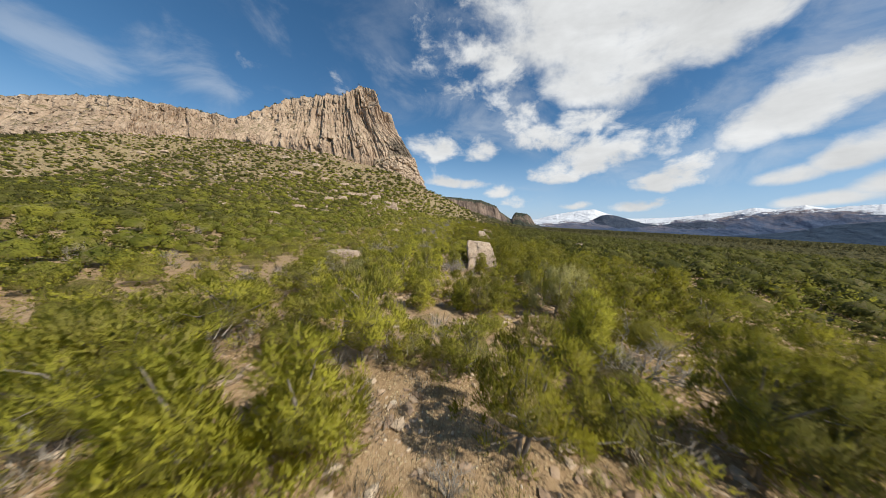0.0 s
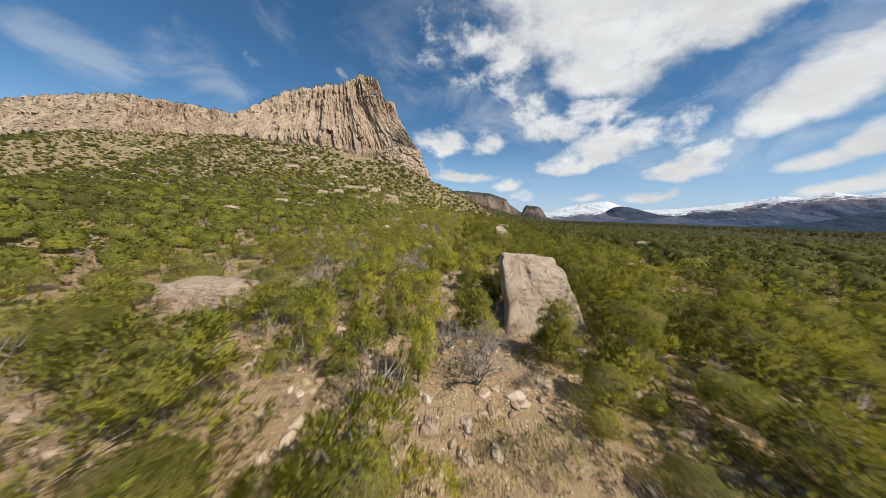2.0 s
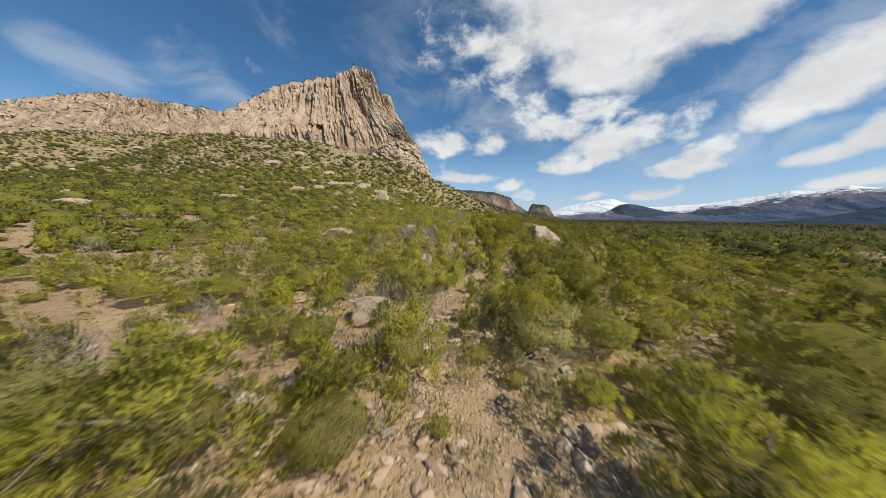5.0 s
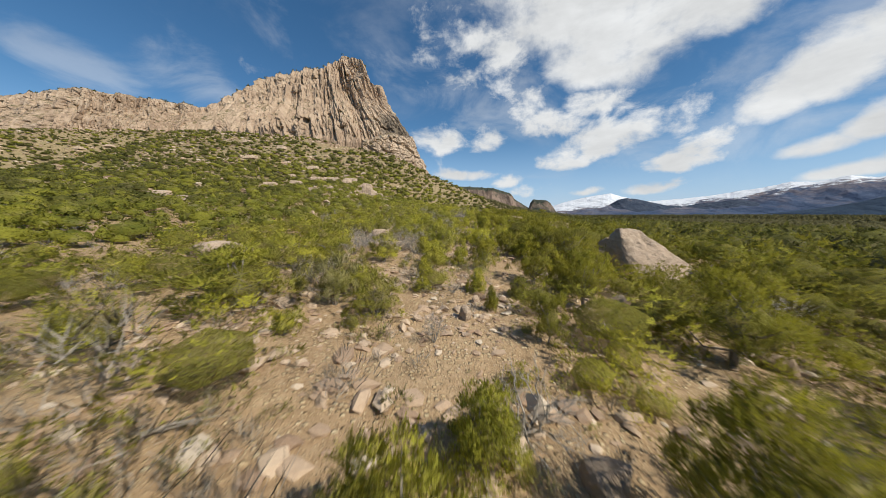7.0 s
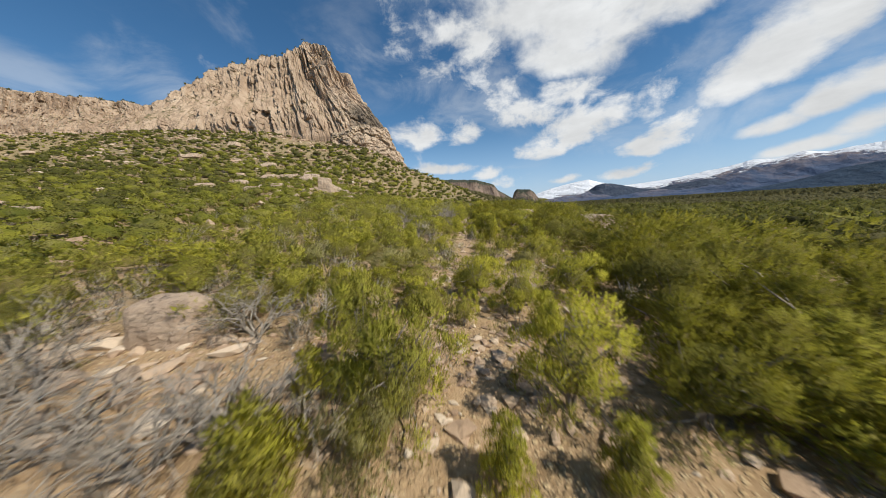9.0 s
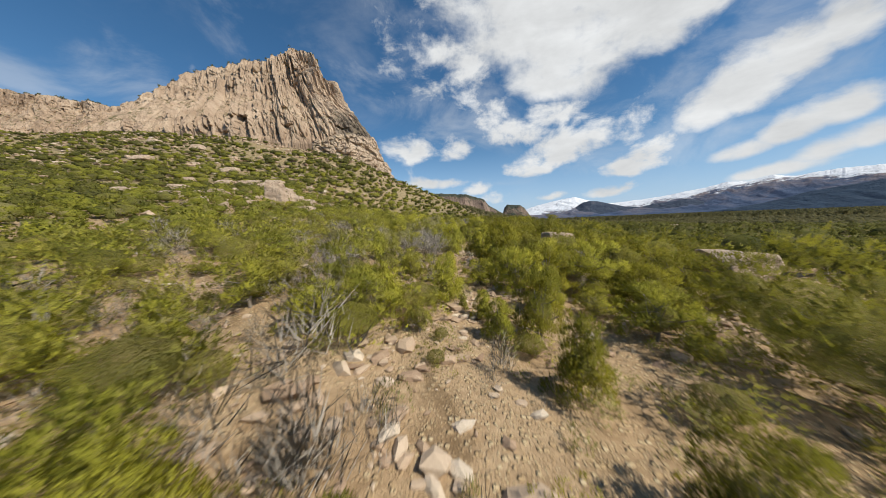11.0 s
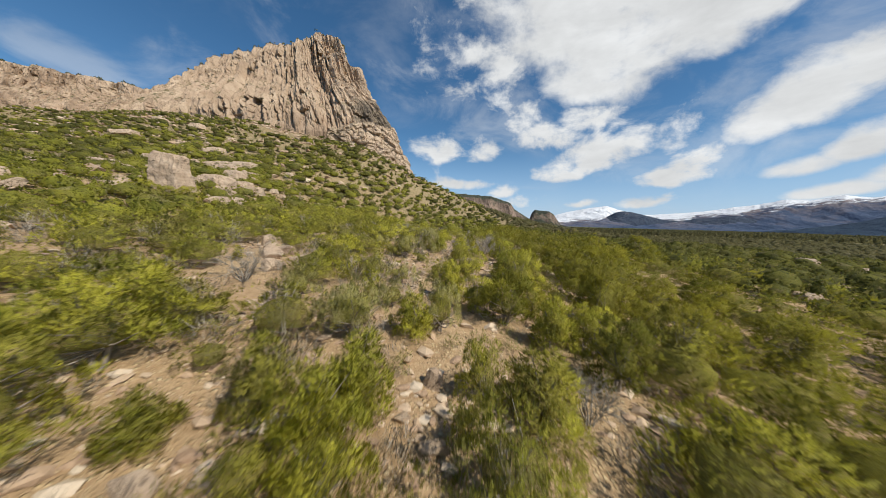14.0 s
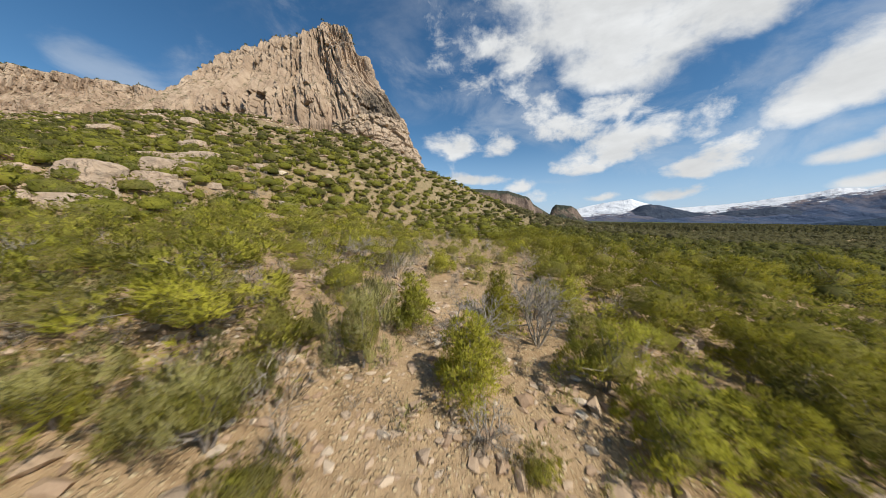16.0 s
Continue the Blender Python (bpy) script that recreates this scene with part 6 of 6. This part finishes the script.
def woodland(name, spots, count, length, width, low, high, material, label, seed, height=None, rise=0.45, spread=1.0, fill=0.0):
    """Many far plants as one mesh: copies of a few simple crowns."""
    kinds = [sprays(seed + i, f, count, length, width, rise, 1, fill * (0.75 if f == "shrub" else 1.0))[0::2] for i, f in enumerate(("round", "cone", "round", "shrub", "round"))]
    z = ground(spots[:, 0], spots[:, 1]) if height is None else height
    vs, ns = [], []
    for k, (base, soft) in enumerate(kinds):
        mine = np.arange(len(spots)) % len(kinds) == k
        p, n = spots[mine], int(mine.sum())
        a, h = rng.uniform(0, 6.28, n), (low + (high - low) * rng.rand(n) ** 1.3) * (0.6 if k == 3 else 1.0)
        w = h * rng.uniform(0.85, 1.2, n) * (spread if k != 1 else 1.0)
        c, s = np.cos(a) * w, np.sin(a) * w
        v = np.stack([base[None, :, 0] * c[:, None] - base[None, :, 1] * s[:, None] + p[:, :1],
                      base[None, :, 0] * s[:, None] + base[None, :, 1] * c[:, None] + p[:, 1:],
                      base[None, :, 2] * h[:, None] + z[mine][:, None] - 0.05], -1)
        vs.append(v.reshape(-1, 3))
        c, s = np.cos(a)[:, None], np.sin(a)[:, None]
        ns.append(np.stack([soft[None, :, 0] * c - soft[None, :, 1] * s, soft[None, :, 0] * s + soft[None, :, 1] * c, soft[None, :, 2] + 0 * c], -1).reshape(-1, 3))
    v = np.concatenate(vs)
    me = smooth(mesh_from(name, v, np.arange(len(v)).reshape(-1, 3), np.concatenate(ns)))
    ob = thing(name, me, material, label, "woodland", "stuff")
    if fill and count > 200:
        # The crowns' insides get the green with shade in it.
        me.materials.append(INNER_SHADE)
        darken_inside(me, count, 20)
    return ob


grey = rng.rand(len(near)) < np.where(off_track < 17, np.where(near[:, 0] < path_x(near[:, 1]), 0.24, 0.12), 0.07)
woodland("bare_scrub", near[grey], 230, 0.36, 0.0070, 0.8, 2.2, DEADWOOD, "leafless grey brush between the junipers", 390)
near, off_track = near[~grey], off_track[~grey]
brush = jittered(-17, 6, -2, 222, 1.7)
brush = brush[(brush[:, 0] < path_x(brush[:, 1]) - 1.5) & clear_of_boulders(brush) & (wave(brush[:, 0], brush[:, 1], 8, 93) > -0.1) & (rng.rand(len(brush)) < 0.62)]
woodland("bare_scrub", brush, 150, 0.40, 0.0065, 0.7, 1.9, DEADWOOD, "thin leafless brush over the stony soil", 392)
low = off_track < 6
close = (off_track < 17) & ~low
pale = low & (np.arange(len(near)) % 5 < 2)
woodland("low_scrub", near[pale], 420, 0.10, 0.022, 0.7, 2.0, OLIVE, "low grey-green scrub between the junipers", 395)
woodland("juniper_woodland", near[low & ~pale], 620, 0.074, 0.0165, 0.8, 2.5, JUNIPER, "young green junipers on the stony soil", 397, fill=0.60, spread=1.4)
# Right of the track a darker green stands in for shaded sides.
dark = near[:, 0] > path_x(near[:, 1]) + 9
woodland("juniper_woodland", near[close & ~dark], 620, 0.074, 0.0170, 1.2, 3.2, JUNIPER, "dense green juniper and pinyon scrub on the slopes", 400, fill=0.60, spread=1.5)
woodland("pinyon_woodland", near[close & dark], 620, 0.070, 0.0160, 2.0, 4.8, SHADED_GREEN, "dense woodland on the valley side with shade in its dark green", 405, fill=0.50, spread=1.4)
middle, outer = (off_track >= 17) & (off_track < 33), off_track >= 33
woodland("juniper_woodland", near[middle & ~dark], 260, 0.090, 0.026, 1.2, 3.0, JUNIPER, "dense green juniper and pinyon scrub on the slopes", 408, fill=0.68, spread=1.6)
third = np.arange(len(near)) % 3 == 0
woodland("pinyon_woodland", near[middle & dark & ~third], 260, 0.090, 0.026, 1.8, 4.6, SHADED_GREEN, "dense woodland on the valley side with shade in its dark green", 409, fill=0.52, spread=1.55)
woodland("juniper_woodland", near[middle & dark & third], 260, 0.090, 0.026, 1.4, 3.4, HILL_JUNIPER, "yellow-green scrub among the darker valley trees", 411, fill=0.52, spread=1.7)
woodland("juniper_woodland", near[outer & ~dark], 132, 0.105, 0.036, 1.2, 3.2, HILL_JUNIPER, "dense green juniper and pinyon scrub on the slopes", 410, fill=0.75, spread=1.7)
woodland("pinyon_woodland", near[outer & dark & ~third], 132, 0.105, 0.036, 1.8, 4.8, HILL_DARK, "dense woodland on the valley side with shade in its dark green", 415, fill=0.62, spread=1.4)
woodland("juniper_woodland", near[outer & dark & third], 132, 0.105, 0.036, 1.6, 3.6, HILL_JUNIPER, "yellow-green junipers among the darker valley trees", 417, fill=0.62, spread=1.5)
tufts = np.stack([rng.uniform(-17, 24, 5600), rng.uniform(-3, 222, 5600)], 1)
tufts = tufts[clear_of_boulders(tufts) & (wave(tufts[:, 0], tufts[:, 1], 6, 91) > -0.25)]
woodland("dry_tufts", tufts[::2], 70, 0.55, 0.012, 0.25, 0.75, DEADWOOD, "dry grass tufts and dead twigs on the soil", 490)
woodland("low_scrub", tufts[1::2], 110, 0.24, 0.034, 0.3, 1.0, OLIVE, "small green tufts on the soil", 495)


def in_view(p):
    a = np.degrees(np.arctan2(p[:, 0], p[:, 1] + 40))
    return (np.abs(a) < 66)


def keep_hill(p):
    """Fewer plants high on the talus and none on the cliff."""
    best = foot_of(p[:, 0], p[:, 1])[0]
    gaps = wave(p[:, 0], p[:, 1], 55, 61) * 0.25
    rocky = np.min([np.hypot(p[:, 0] - x + 0.1 * half, p[:, 1] - y + 0.7 * half) - 1.15 * half for x, y, half in OUTCROPS], axis=0)
    stands = wave(p[:, 0], p[:, 1], 26, 63) + 0.7 * wave(p[:, 0], p[:, 1], 11, 64)
    scree = np.hypot(p[:, 0] + 138, (p[:, 1] - 412) * 1.3) > 34 + 9 * wave(p[:, 0], p[:, 1], 30, 66)
    return (best > 0) & (rocky > 0) & (scree | (rng.rand(len(p)) < 0.15)) & (stands > -1.0) & (rng.rand(len(p)) < np.where(p[:, 0] > 40, 1.0, np.clip(0.52 + best / 80 + gaps, 0.3, 0.98)))


mid = jittered(-190, 190, 0, 330, 3.9)
mid = mid[((np.abs(mid[:, 0]) > 60) | (mid[:, 1] > 260)) & in_view(mid)]
mid = mid[keep_hill(mid)]
valley = mid[:, 0] > 45
# The valley floor's shade is in the colour of these plants.
woodland("pinyon_woodland", mid[valley], 70, 0.125, 0.050, 1.5, 4.2, HILL_DARK, "dense dark woodland on the valley floor, shade and haze in its green", 425, fill=0.86, rise=0.2, spread=1.6)
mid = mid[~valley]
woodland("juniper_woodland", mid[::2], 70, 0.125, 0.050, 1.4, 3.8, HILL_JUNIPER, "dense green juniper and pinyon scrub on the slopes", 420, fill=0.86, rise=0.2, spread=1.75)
woodland("pinyon_woodland", mid[1::2], 70, 0.125, 0.050, 1.4, 3.8, HILL_DARK, "dark green scrub on the slopes", 422, fill=0.86, rise=0.2, spread=1.75)
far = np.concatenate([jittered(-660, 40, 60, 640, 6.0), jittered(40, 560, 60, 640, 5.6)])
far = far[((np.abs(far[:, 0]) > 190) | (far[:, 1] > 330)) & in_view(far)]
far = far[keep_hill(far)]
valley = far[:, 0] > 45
woodland("pinyon_woodland", far[valley], 16, 0.20, 0.095, 2.0, 4.6, FAR_HAZED, "dense dark woodland on the valley floor, shade and haze in its green", 445, fill=0.86, rise=0.2, spread=1.6)
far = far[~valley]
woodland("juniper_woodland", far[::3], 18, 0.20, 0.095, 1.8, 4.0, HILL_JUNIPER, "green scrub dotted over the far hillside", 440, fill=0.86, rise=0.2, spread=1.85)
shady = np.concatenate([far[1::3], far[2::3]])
woodland("pinyon_woodland", shady, 18, 0.20, 0.095, 1.8, 4.2, HILL_DARK, "dark scrub dotted over the far hillside", 442, fill=0.86, rise=0.2, spread=1.85)
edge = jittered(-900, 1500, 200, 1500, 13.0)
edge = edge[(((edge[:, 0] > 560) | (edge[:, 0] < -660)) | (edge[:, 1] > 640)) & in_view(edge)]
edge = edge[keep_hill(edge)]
woodland("pinyon_woodland", edge, 12, 0.85, 0.42, 3.0, 5.5, FAR_HAZED, "green scrub dotted over the far hillside and valley", 460, fill=0.86, rise=0.0)

rim = RIM_LINE[(RIM_LINE[:, 0] > -900)][::2, :2]
rim = np.concatenate([rim + np.array([-0.3, 0.95]) * d + rng.normal(size=rim.shape) * 1.2 for d in (1.5, 3.5, 6)])
rim = rim[rng.rand(len(rim)) < 0.45]
rim_height = np.interp(-rim[:, 0], -RIM_LINE[:, 0][np.argsort(-RIM_LINE[:, 0])], RIM_LINE[:, 2][np.argsort(-RIM_LINE[:, 0])]) - 0.2
woodland("rim_scrub", rim, 26, 0.40, 0.20, 1.2, 3.2, HILL_DARK, "dark scrub along the top of the cliff", 480, rim_height)

# Fallen dead wood on the soil.
for n, (x, y, turn, length) in enumerate([(7.2, 58.6, 20, 2.4), (5.0, 83.6, -35, 2.0), (-6.5, 91.5, 30, 2.2), (-9.6, 150.2, 70, 3.0), (-7.5, 146.5, 10, 2.6), (13.6, 173.0, 60, 2.0), (-3.0, 112.4, 50, 1.8)]):
    r = np.random.RandomState(600 + n)
    pieces = []
    for k in range(5):
        p = np.array([0.0, r.uniform(-0.15, 0.15), 0.06]) + np.array([length * r.uniform(0, 0.4), 0, 0])
        d = np.array([1.0, r.uniform(-0.5, 0.5), r.uniform(0.0, 0.25)]) * length * r.uniform(0.3, 0.6)
        pieces.append(tube([p, p + d * 0.5 + r.normal(size=3) * 0.05, p + d], [0.055 / (1 + 0.5 * k), 0.04 / (1 + 0.5 * k), 0.008], 5))
    v, f = gathered(pieces)
    v[:, 2] = np.maximum(v[:, 2], -0.02)
    ob = thing("fallen_branch", mesh_from("fallen_branch", v, f), DEADWOOD, "weathered grey fallen branch on stony soil", "branch")
    ob.location, ob.rotation_euler = (x, y, float(ground(x, y)) + 0.02), (0, 0, radians(turn))
